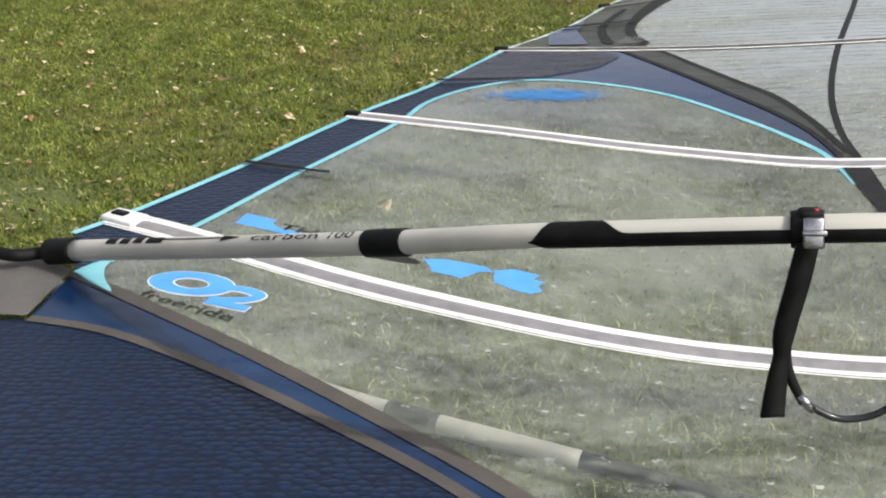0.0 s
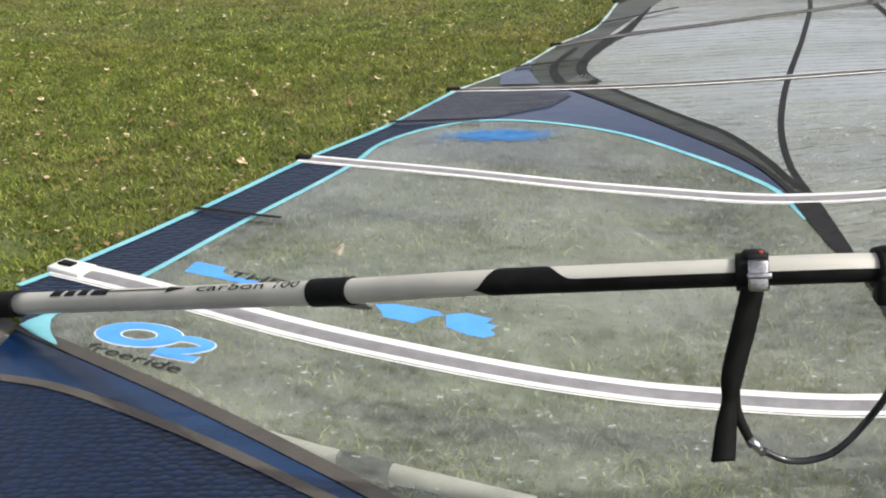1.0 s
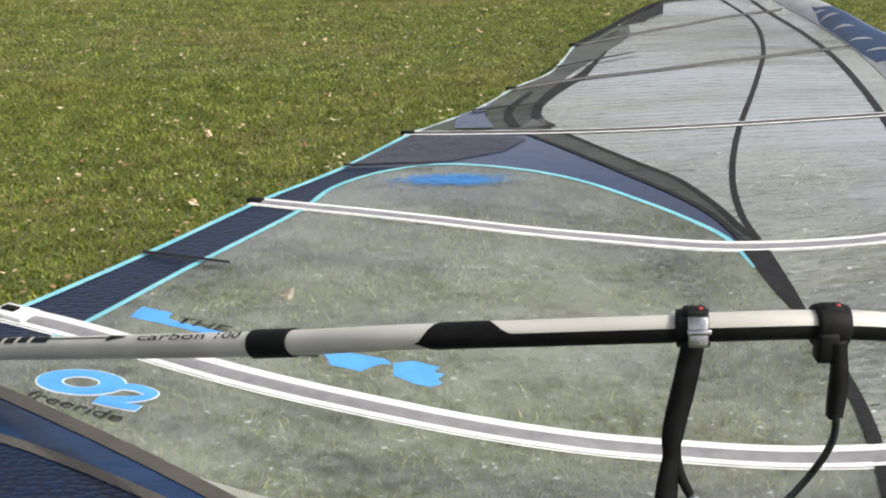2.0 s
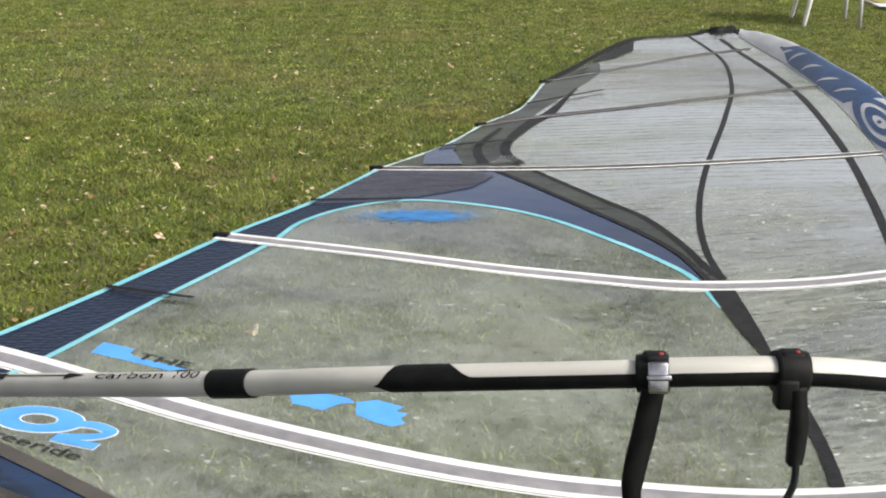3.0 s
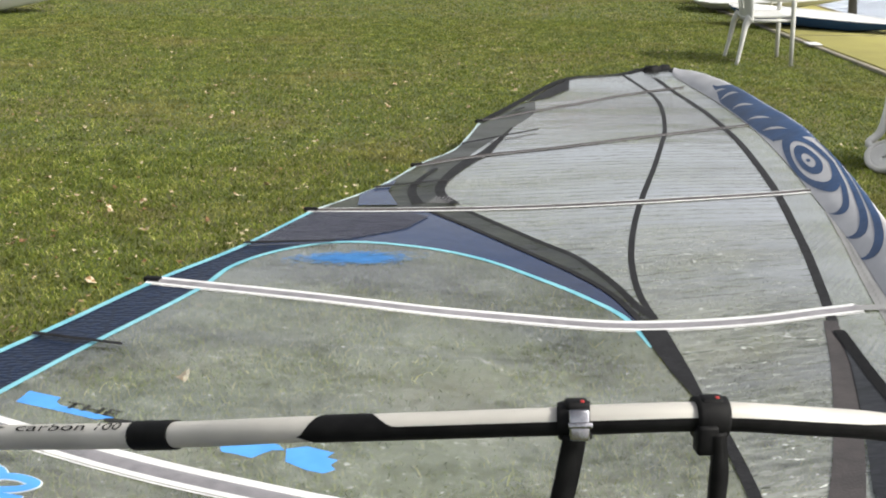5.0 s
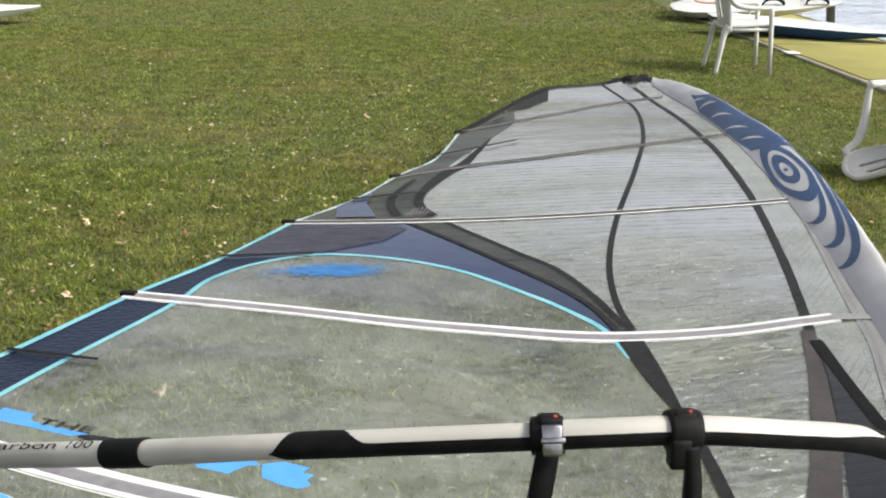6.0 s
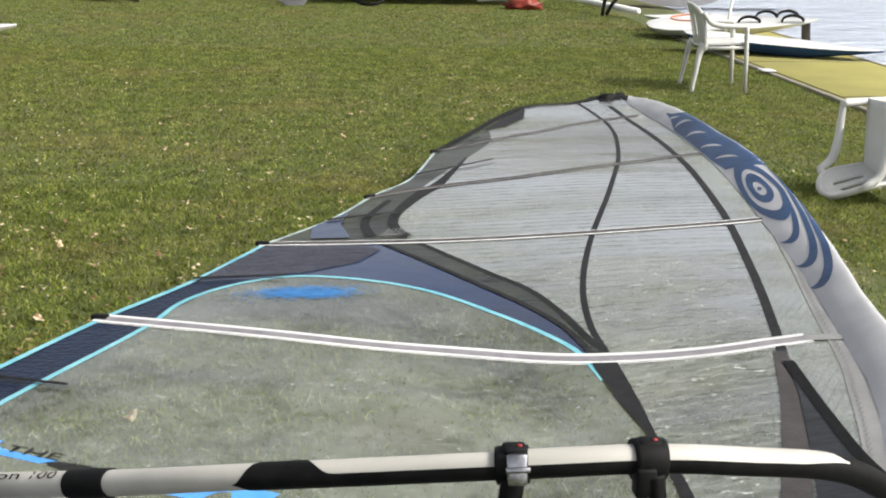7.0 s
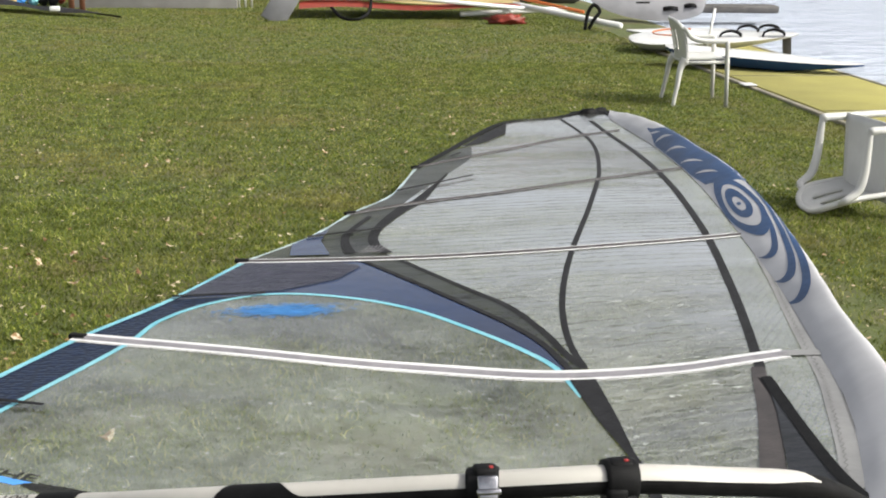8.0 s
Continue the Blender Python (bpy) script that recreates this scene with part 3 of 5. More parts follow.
# battens: a crowned pocket between two white tapes, with a black end cap
BATTENS = [
    ([(-0.50, 2.44), (-0.304, 2.327), (-0.005, 2.136), (0.204, 2.025), (0.396, 1.946), (0.579, 1.902), (0.761, 1.884), (0.95, 1.862), (1.20, 1.84)], 0.075),
    ([(-0.085, 3.155), (0.285, 3.019), (0.55, 2.935), (0.812, 2.88), (1.065, 2.81), (1.32, 2.767), (1.50, 2.775), (1.585, 2.785)], 0.058),
    ([(0.30, 3.785), (0.762, 3.752), (1.277, 3.749), (1.644, 3.795), (1.90, 3.857)], 0.048),
    ([(0.655, 4.33), (0.91, 4.458), (1.252, 4.563), (1.633, 4.738), (2.06, 4.985)], 0.034),
    ([(0.975, 5.20), (1.448, 5.624), (1.779, 5.949), (2.10, 6.165)], 0.030),
]
for line, wide, tape in [(b[0], b[1], M_WHITE if k < 3 else M_DULL) for k, b in enumerate(BATTENS)]:
    offset = []
    for sgn in (1, -1):
        side = []
        for i, p in enumerate(line):
            a, b = Vector(line[max(i - 1, 0)]), Vector(line[min(i + 1, len(line) - 1)])
            d = (b - a).normalized()
            side.append((p[0] - d.y * wide * 0.34 * sgn, p[1] + d.x * wide * 0.34 * sgn))
        offset.append(side)
    core = M_GREY if wide > 0.055 else M_STRIPE
    pocket = part("batten_pocket", band(line, wide * 0.50, 0.0020, 0.005), core, sail, "grey batten pocket")
    part("batten_tape", band(offset[0], wide * 0.36 if wide > 0.055 else wide * 0.22, 0.0022, 0.0015), tape, sail, "pale stitched tape")
    part("batten_tape", band(offset[1], wide * 0.20 if wide > 0.055 else wide * 0.20, 0.0022, 0.0012), tape, sail, "pale stitched tape")
    if wide > 0.055:
        rim = []
        for i, p in enumerate(line):
            a, b = Vector(line[max(i - 1, 0)]), Vector(line[min(i + 1, len(line) - 1)])
            d = (b - a).normalized()
            rim.append((p[0] + d.y * wide * 0.485, p[1] - d.x * wide * 0.485))
        part("batten_tape", band(rim, wide * 0.07, 0.0012), tape, sail, "thin white stitched line")
    a, b = Vector((*line[0], 0)), Vector((*line[1], 0))
    d = (b - a).normalized()
    z = sail_z(a.x, a.y)
    turn = Matrix.Translation((a.x, a.y, z + 0.010)) @ Matrix.Rotation(math.atan2(d.y, d.x), 4, "Z")
    if wide > 0.07:
        part("batten_plate", box(-0.012, -wide * 0.36, -0.010, 0.075, wide * 0.36, 0.003, 0.004, m=turn), M_WHITE, sail, "white batten end plate")
        part("batten_cap", box(0.002, -wide * 0.14, 0.003, 0.038, wide * 0.14, 0.008, 0.0025, m=turn), M_BLACK, sail, "small dark batten stud")
    else:
        part("batten_cap", box(-0.012, -wide * 0.20, -0.012, 0.03, wide * 0.20, 0.001, 0.004, m=turn), M_BLACK, sail, "black batten end cap")

# short stiffeners between the battens
for a, b in (((-0.285, 2.771), (-0.083, 2.697)), ((0.13, 3.444), (0.379, 3.441)), ((0.508, 4.02), (0.746, 4.09)), ((0.849, 4.649), (1.172, 4.895)), ((1.155, 5.427), (1.216, 5.529))):
    mid = ((a[0] + b[0]) / 2, (a[1] + b[1]) / 2)
    part("short_batten", band([a, mid, b], lambda t: 0.016 - 0.006 * t, 0.008, 0.004), M_CARBON, sail, "short dark batten")

# the luff sleeve: a cloth tube round the mast
LUFF_3D = spline([(p[0], p[1], 0) for p in LUFF], 10)
MAST_3D = spline([(p[0], p[1], 0) for p in MAST], 10)


def sleeve_at(v, u, lift=0.0):
    """v from 0 (head) to 1 (tack), u from 0 (sail side) to 1 (outer side)."""
    f = v * (len(LUFF_3D) - 1)
    i = min(int(f), len(LUFF_3D) - 2)
    t = f - i
    a = LUFF_3D[i].lerp(LUFF_3D[i + 1], t)
    b = MAST_3D[i].lerp(MAST_3D[i + 1], t)
    p = a.lerp(b, min(u, 1.0))
    z = sail_z(a.x, a.y)
    crest = 0.66 - 0.13 * step(0.40, 0.60, v)
    rise = 1 - (1 - min(u / crest, 1.0)) ** 1.35
    bulge = 0.056 * (0.35 + 0.65 * step(0.0, 0.14, v)) * rise
    drop = step(crest + 0.04, 1.0, u)
    crease = 0.0014 * math.sin(v * 60 + u * 5) + 0.0010 * math.sin(v * 131 - u * 9)
    return Vector((p.x, p.y, (z + 0.002 + 0.003 * step(0, 0.2, u) + bulge + crease * step(0, 0.2, u)) * (1 - drop) + 0.06 * drop + lift))


def sleeve_patch(v0, v1, u0, u1, lift, nv, nu):
    bm = bmesh.new()
    grid = [[bm.verts.new(sleeve_at(v0 + (v1 - v0) * i / nv, u0 + (u1 - u0) * j / nu, lift)) for j in range(nu + 1)] for i in range(nv + 1)]
    for i in range(nv):
        for j in range(nu):
            bm.faces.new((grid[i][j], grid[i + 1][j], grid[i + 1][j + 1], grid[i][j + 1]))
    bm.normal_update()
    if sum(f.normal.z for f in bm.faces) < 0:
        bmesh.ops.reverse_faces(bm, faces=bm.faces[:])
    return bm


part("luff_sleeve", sleeve_patch(0, 1, 0, 1, 0, 130, 16), M_SLEEVE, sail, "white cloth luff sleeve")
FLAP = [(1.989, 4.332), (1.875, 3.807), (1.775, 3.404), (1.708, 3.136), (1.645, 2.868), (1.593, 2.629), (1.538, 2.448), (1.47, 2.241), (1.40, 2.06)]
flap_luff = [(x + 0.012, y) for x, y in xy(LUFF)[4 * 8:9 * 8 + 1]]
part("sleeve_flap", cloth(xy(FLAP) + flip(flap_luff), 0.0018, 0.04), M_HEM, sail, "white cloth hem of the sleeve")
part("batten_sleeve", band([(1.575, 2.782), (1.63, 2.775), (1.69, 2.766)], 0.036, 0.0045), M_HEM, sail, "grey cloth end of the batten pocket")
part("hem_seam", band([(1.80, 3.30), (1.746, 3.062), (1.701, 2.87), (1.656, 2.688), (1.581, 2.435), (1.526, 2.251)], 0.002, 0.0035), M_DULL, sail, "grey stitched seam")
zig = [(p[0] + (0.010 if k % 2 else 0.018), p[1]) for k, p in enumerate(xy(FLAP[1:], 18))]
part("hem_stitch", band(zig, 0.0022, 0.0035, n=2), M_DULL, sail, "zigzag stitching")
mast_line = [sleeve_at(k / 40, 0.55) - Vector((0, 0, 0.03)) for k in range(41)]
part("mast", tube([sleeve_at(0, 0.5) + Vector((0.0, 0.14, -0.03))] + mast_line, lambda t: 0.012 + 0.012 * t, 10), M_BLACK, sail, "black mast inside the sleeve")
bm = bmesh.new()
bmesh.ops.create_icosphere(bm, subdivisions=4, radius=1)
for v in bm.verts:
    k = 1 + 0.55 * noise.noise(v.co * 2.3) + 0.25 * noise.noise(v.co * 6.0)
    v.co = Matrix.Rotation(radians(35), 3, "Z") @ Vector((0.17 * v.co.x * k, 0.07 * v.co.y * k, 0.040 * v.co.z * k)) + Vector((2.10, 6.72, 0.085))
part("head_cap", bm, M_BLACK, sail, "crumpled black head cap")

# ---- the boom ----
BOOM = [(-0.88, 2.42, 0.14), (-0.638, 2.173, 0.165), (-0.495, 2.155, 0.178), (0.081, 1.68, 0.394), (0.325, 1.495, 0.484), (0.638, 1.395, 0.535), (0.789, 1.385, 0.541), (0.901, 1.395, 0.529), (1.036, 1.44, 0.495), (1.135, 1.50, 0.435), (1.27, 1.585, 0.33)]
boom = thing("boom", (0.3, 1.5, 0.05), "white and black windsurf boom clamped across the sail", "boom")
bp = spline(BOOM, 24)


def boom_at(s):
    f = s * (len(bp) - 1)
    i = min(int(f), len(bp) - 2)
    return bp[i].lerp(bp[i + 1], f - i)


def knot(k):
    return k / (len(BOOM) - 1)


def boom_radius(s):
    return 0.0195 - 0.0038 * step(knot(1.8), knot(4.2), s)


def boom_tube(s0, s1, extra, n=40, sides=20):
    return tube([boom_at(s0 + (s1 - s0) * k / n) for k in range(n + 1)], lambda t: boom_radius(s0 + (s1 - s0) * t) + extra, sides)


part("rear_tube", boom_tube(knot(2), knot(5.4), 0.0), M_BOOM, boom, "grey-white painted rear tube")
part("tail_tube", boom_tube(0, knot(2) + 0.004, -0.0075), M_BLACK, boom, "black tail tube")
part("front_tube", boom_tube(knot(5.4), 1.0, 0.001), M_BLACK, boom, "black grip on the front tube")
part("tail_clamp", boom_tube(knot(1.80), knot(2.02), 0.005), M_BLACK, boom, "black plastic tail clamp")
part("collar", boom_tube(knot(3.04), knot(3.215), 0.0026), M_BLACK, boom, "black collar")


def boom_shell(s0, s1, a0, a1, extra, n=40, m=12):
    """A strip of skin on the boom between two angles, counted from the top towards the near side."""
    bm = bmesh.new()
    rows = []
    for i in range(n + 1):
        s = s0 + (s1 - s0) * i / n
        p, q = boom_at(s), boom_at(min(1, s + 0.002))
        d = (q - p).normalized() if (q - p).length > 1e-6 else Vector((1, 0, 0))
        near = d.cross(Vector((0, 0, 1))).normalized()
        up = near.cross(d)
        r = boom_radius(s) + extra
        b0, b1 = (a0(i / n), a1(i / n)) if callable(a0) else (a0, a1)
        rows.append([bm.verts.new(p + up * (r * math.cos(radians(b0 + (b1 - b0) * k / m))) + near * (r * math.sin(radians(b0 + (b1 - b0) * k / m)))) for k in range(m + 1)])
    for a, b in zip(rows, rows[1:]):
        for k in range(m):
            bm.faces.new((a[k], a[k + 1], b[k + 1], b[k]))
    bmesh.ops.recalc_face_normals(bm, faces=bm.faces)
    return bm


GRIP0, GRIP1 = knot(3.98), knot(8.3)
part("grip", boom_shell(GRIP0, GRIP1, lambda t: 100 - 173 * step(0.0, 0.035, t) + 142 * step(0.045, 0.085, t) - 112 * step(0.94, 1.0, t), lambda t: 103 + 162 * step(0.0, 0.04, t), 0.0012, 220, 16), M_BLACK, boom, "black foam grip")
part("top_skin", boom_shell(knot(4.98), knot(8.08), lambda t: -95.0 + 138 * step(0.86, 1.0, t), lambda t: 70.0 - 20 * step(0.8, 1.0, t), 0.0016, 60, 10), M_BOOM, boom, "scuffed cream-white top of the grip")
lower = [(-0.70, 2.32, 0.09), (-0.35, 2.10, 0.04), (0.02, 1.885, 0.03), (0.41, 1.71, 0.020), (0.75, 1.60, -0.012), (1.0, 1.55, 0.0), (1.20, 1.57, 0.16), (1.30, 1.60, 0.25)]
lb = spline(lower, 14)
part("lower_arm", tube(lb[:43], 0.016, 12), M_BOOM, boom, "white lower boom arm under the sail")
part("lower_grip", tube(lb[42:], 0.0165, 12), M_BLACK, boom, "black grip of the lower arm")
part("lower_collar", tube(lb[31:35], 0.0185, 12), M_BLACK, boom, "black collar")
part("front_clamp", box(-0.05, -0.06, -0.05, 0.07, 0.06, 0.06, 0.02, m=Matrix.Translation((1.31, 1.60, 0.29)) @ Matrix.Rotation(radians(40), 4, "Z")), M_BLACK, boom, "black front clamp")
# printing on the tube: an arrow, bars for unreadable marks, and a word
for s0, s1, a in ((2.21, 2.255, 0), (2.268, 2.305, 2), (2.318, 2.352, 0), (2.365, 2.42, 2)):
    part("print_bar", boom_shell(knot(s0), knot(s1), a, a + 42, 0.0008, 4, 5), M_BLACK, boom, "black printed bar")
part("print_arrow", boom_shell(knot(2.60), knot(2.65), lambda t: 2 + 16 * t, lambda t: 44 - 22 * t, 0.0008, 6, 4), M_BLACK, boom, "black printed arrow")
part("print_line", boom_shell(knot(2.42), knot(2.605), 18, 25, 0.0007, 6, 2), M_BLACK, boom)


def letters(text, size):
    """The letters of a text as a flat bmesh in the x y plane, from 0 to its width."""
    c = bpy.data.curves.new("letters", "FONT")
    c.body = text
    c.size = size
    c.resolution_u = 3
    c.offset = 0.009 if size > 0.5 else 0.0
    ob = new("letters", c)
    bpy.context.view_layer.update()
    me = bpy.data.meshes.new_from_object(ob.evaluated_get(bpy.context.evaluated_depsgraph_get()))
    bm = bmesh.new()
    bm.from_mesh(me)
    bpy.data.objects.remove(ob)
    bpy.data.meshes.remove(me)
    bpy.data.curves.remove(c)
    return bm


def letters_on_boom(text, s0, s1, size, angle):
    bm = letters(text, size)
    wide = max(v.co.x for v in bm.verts)
    for v in bm.verts:
        s = s0 + (s1 - s0) * v.co.x / wide
        p, q = boom_at(s), boom_at(s + 0.002)
        d = (q - p).normalized()
        near = d.cross(Vector((0, 0, 1))).normalized()
        up = near.cross(d)
        r = boom_radius(s) + 0.001
        a = radians(angle) - v.co.y / r
        v.co = p + up * (r * math.cos(a)) + near * (r * math.sin(a))
    return bm


part("lettering", letters_on_boom("carbon", knot(2.685), knot(2.885), 0.020, 44), M_BLACK, boom, "black printed word", smooth=False)
part("lettering", letters_on_boom("100", knot(2.905), knot(3.005), 0.020, 44), M_BLACK, boom, "black printed number", smooth=False)


# ---- prints on the sail ----
def letters_on_sail(text, a, b, tall, lift=0.004, lean=0.0):
    """Text laid on the sail from plan point a to b."""
    bm = letters(text, 1.0)
    wide = max(v.co.x for v in bm.verts)
    a, b = Vector((*a, 0)), Vector((*b, 0))
    d = b - a
    up = Vector((-d.y, d.x, 0)).normalized()
    for v in bm.verts:
        p = a + d * (v.co.x / wide) + up * (tall * v.co.y) + d.normalized() * (lean * v.co.y * tall)
        v.co = (p.x, p.y, sail_z(p.x, p.y) + lift)
    bm.normal_update()
    return bm


def ring(cx, cy, rx, ry, hx, hy, turn, lift):
    """A flat ring on the sail with an oval hole."""
    bm = bmesh.new()
    rows = []
    for k in range(40):
        a = 2 * math.pi * k / 40
        row = []
        for t in (0, 0.5, 1):
            ex, ey = (hx + (rx - hx) * t) * math.cos(a), (hy + (ry - hy) * t) * math.sin(a)
            x, y = cx + ex * math.cos(turn) - ey * math.sin(turn), cy + ex * math.sin(turn) + ey * math.cos(turn)
            row.append(bm.verts.new((x, y, sail_z(x, y) + lift)))
        rows.append(row)
    for k in range(40):
        a, b = rows[k], rows[(k + 1) % 40]
        for j in range(2):
            bm.faces.new((a[j], a[j + 1], b[j + 1], b[j]))
    bm.normal_update()
    if sum(f.normal.z for f in bm.faces) < 0:
        bmesh.ops.reverse_faces(bm, faces=bm.faces[:])
    return bm


TILT_O = math.atan2(2.045 - 2.115, -0.121 + 0.353)
part("logo_outline", ring(-0.272, 2.117, 0.0862, 0.0502, 0.0325, 0.0175, TILT_O, 0.0006), M_PRINT, sail, "white outline of the round mark")
part("logo_ring", ring(-0.272, 2.117, 0.083, 0.047, 0.036, 0.021, TILT_O, 0.0016), M_LOGO, sail, "sky-blue ring mark")
HOOK = [(-0.216, 2.088), (-0.192, 2.095), (-0.160, 2.085), (-0.138, 2.063), (-0.158, 2.048), (-0.198, 2.046), (-0.228, 2.050)]
FOOT_MARK = [(-0.230, 2.044), (-0.195, 2.028), (-0.150, 2.010)]
part("logo_outline", band(HOOK, 0.0275, 0.0010), M_PRINT, sail, "white outline of the hook mark")
part("logo_hook", band(HOOK, 0.022, 0.0022), M_LOGO, sail, "sky-blue hook mark")
part("logo_outline", band(FOOT_MARK, 0.0250, 0.0008), M_PRINT, sail, "white outline of the foot mark")
part("logo_foot", band(FOOT_MARK, 0.020, 0.0026), M_LOGO, sail, "sky-blue foot of the mark")
part("lettering", letters_on_sail("freeride", (-0.359, 2.064), (-0.175, 1.963), 0.040, 0.0008), M_INK, sail, "black printed word", smooth=False)
part("lettering", letters_on_sail("THE", (-0.158, 2.385), (-0.047, 2.331), 0.042, 0.0010), M_INK, sail, "black printed word", smooth=False)
part("blue_print", cloth([(-0.231, 2.466), (-0.164, 2.431), (-0.168, 2.408), (-0.156, 2.392), (-0.046, 2.329), (-0.079, 2.323), (-0.174, 2.376), (-0.245, 2.413)], 0.0006, 0.03), M_LOGO, sail, "flat blue printed bar")
part("blue_print", cloth([(0.145, 2.233), (0.184, 2.234), (0.263, 2.201), (0.276, 2.178), (0.253, 2.178), (0.238, 2.166), (0.218, 2.147), (0.192, 2.162), (0.163, 2.175), (0.159, 2.197)], 0.0006, 0.03), M_LOGO, sail, "flat blue printed patch")
part("blue_print", cloth([(0.278, 2.183), (0.315, 2.194), (0.363, 2.169), (0.350, 2.149), (0.370, 2.140), (0.357, 2.120), (0.365, 2.102), (0.343, 2.087), (0.314, 2.100), (0.278, 2.132)], 0.0006, 0.03), M_LOGO, sail, "flat blue printed patch")
part("black_print", ring(0.038, 2.268, 0.118, 0.020, 0.003, 0.001, math.atan2(2.212 - 2.328, 0.142 + 0.068), 0.0008), M_INK, sail, "black printed swoosh")
part("oval_print", ring(0.43, 3.305, 0.090, 0.032, 0.004, 0.002, 0.0, 0.002), M_HAZY_BLUE, sail, "worn blue oval print")
oval = bmesh.new()
speck = random.Random(5)
for _ in range(700):
    a, d = speck.uniform(0, 6.283), abs(speck.gauss(0.55, 0.28))
    x, y = 0.43 + 0.165 * d * math.cos(a), 3.305 + 0.058 * d * math.sin(a)
    w, h = speck.uniform(0.006, 0.020) * (1.3 - 0.5 * min(1.5, d)), speck.uniform(0.0015, 0.004)
    oval.faces.new([oval.verts.new((x + u * w, y + q * h, sail_z(x, y) + 0.0025)) for u, q in ((-1, 0), (0, -1), (1, 0), (0, 1))])
tagged(part("print_specks", oval, M_THIN_BLUE, sail, "rubbed specks of blue print"), kind="stuff")
part("scrim_edge", band([(0.744, 3.812), (0.715, 3.917), (0.719, 4.029), (0.762, 4.178), (0.846, 4.373), (0.929, 4.527), (1.09, 5.009)], lambda t: 0.034 - 0.004 * t + 0.016 * step(0.4, 0.7, t) - 0.038 * step(0.75, 1.0, t), 0.0022), M_CARBON, sail, "charcoal edge of the mesh")
part("scrim_edge", band([(0.634, 3.83), (0.624, 3.939), (0.634, 4.043), (0.672, 4.155), (0.728, 4.287)], lambda t: 0.034 - 0.018 * t, 0.0022), M_CARBON, sail, "charcoal edge of the mesh")
part("scrim_edge", band([(0.53, 3.847), (0.529, 3.933), (0.558, 3.998)], lambda t: 0.026 - 0.012 * t, 0.0022), M_CARBON, sail, "charcoal edge of the mesh")
part("scrim_patch", cloth([(0.45, 3.82), (0.57, 3.815), (0.55, 3.98), (0.585, 4.13), (0.54, 4.07), (0.46, 3.95)], 0.004, 0.04), M_NAVY_SMOOTH, sail, "dark blue film patch")
part("head_patch", cloth([(1.26, 5.75), (1.42, 6.11), (1.58, 6.40), (1.52, 6.10), (1.38, 5.85)], 0.004, 0.05), M_CARBON, sail, "black head patch")
part("leech_mesh", cloth([(0.15, 3.46), (0.32, 3.765), (0.60, 3.73), (0.655, 3.68), (0.58, 3.56), (0.42, 3.475)], 0.003), M_PURPLE, sail, "dark purple mesh layer")
# stitches across the edge scrim
for k in range(6):
    x = 0.69 + 0.012 * k
    part("stitch", band([(x - 0.035, 3.80), (x - 0.01, 3.84), (x + 0.005, 3.885)], 0.0028, 0.009, n=4), M_GREY, sail)
# printed rings and waves on the sleeve
def sleeve_ring(v, u, rv, ru, inner, lift, a0=0, a1=360):
    bm = bmesh.new()
    rows = []
    n = 36
    for k in range(n + 1):
        a = radians(a0 + (a1 - a0) * k / n)
        w = 1 - (1 - inner) * (math.sin(math.pi * k / n) if a1 - a0 < 360 else 1.0)
        rows.append([bm.verts.new(sleeve_at(v + rv * t * math.cos(a), u + ru * t * math.sin(a), lift)) for t in (w, (1 + w) / 2, 1.0)])
    for a, b in zip(rows, rows[1:]):
        for j in range(2):
            if (a[j].co - a[j + 1].co).length > 1e-5 or (b[j].co - b[j + 1].co).length > 1e-5:
                bm.faces.new((a[j], a[j + 1], b[j + 1], b[j]))
    bm.normal_update()
    if sum(f.normal.z for f in bm.faces) < 0:
        bmesh.ops.reverse_faces(bm, faces=bm.faces[:])
    return bm


EYE_V, EYE_U = 0.361, 0.28
part("eye_print", sleeve_ring(EYE_V, EYE_U, 0.004, 0.035, 0.1, 0.0014), M_SLEEVE_BLUE, sail, "blue printed dot")
part("eye_print", sleeve_ring(EYE_V, EYE_U + 0.01, 0.034, 0.16, 0.50, 0.0012), M_SLEEVE_BLUE, sail, "blue printed oval ring")
part("eye_print", sleeve_ring(EYE_V + 0.006, EYE_U + 0.02, 0.066, 0.30, 0.74, 0.0012), M_SLEEVE_BLUE, sail, "blue printed oval ring")
for rv, ru, a0 in ((0.095, 0.40, -28), (0.128, 0.50, -26), (0.158, 0.60, -24)):
    part("wave_print", sleeve_ring(EYE_V + 0.006, 0.19, rv, ru, 0.86, 0.0012, a0, 118), M_SLEEVE_BLUE, sail, "blue printed hooked wave")


def sleeve_field(v0, v1, inner, outer, lift, nv=60, nu=10):
    """A printed field on the sleeve between two edges given along its length."""
    bm = bmesh.new()
    rows = []
    for i in range(nv + 1):
        v = v0 + (v1 - v0) * i / nv
        a, b = inner(i / nv), outer(i / nv)
        rows.append([bm.verts.new(sleeve_at(v, a + (b - a) * j / nu, lift)) for j in range(nu + 1)])
    for a, b in zip(rows, rows[1:]):
        for j in range(nu):
            bm.faces.new((a[j], b[j], b[j + 1], a[j + 1]))
    bm.normal_update()
    if sum(f.normal.z for f in bm.faces) < 0:
        bmesh.ops.reverse_faces(bm, faces=bm.faces[:])
    return bm


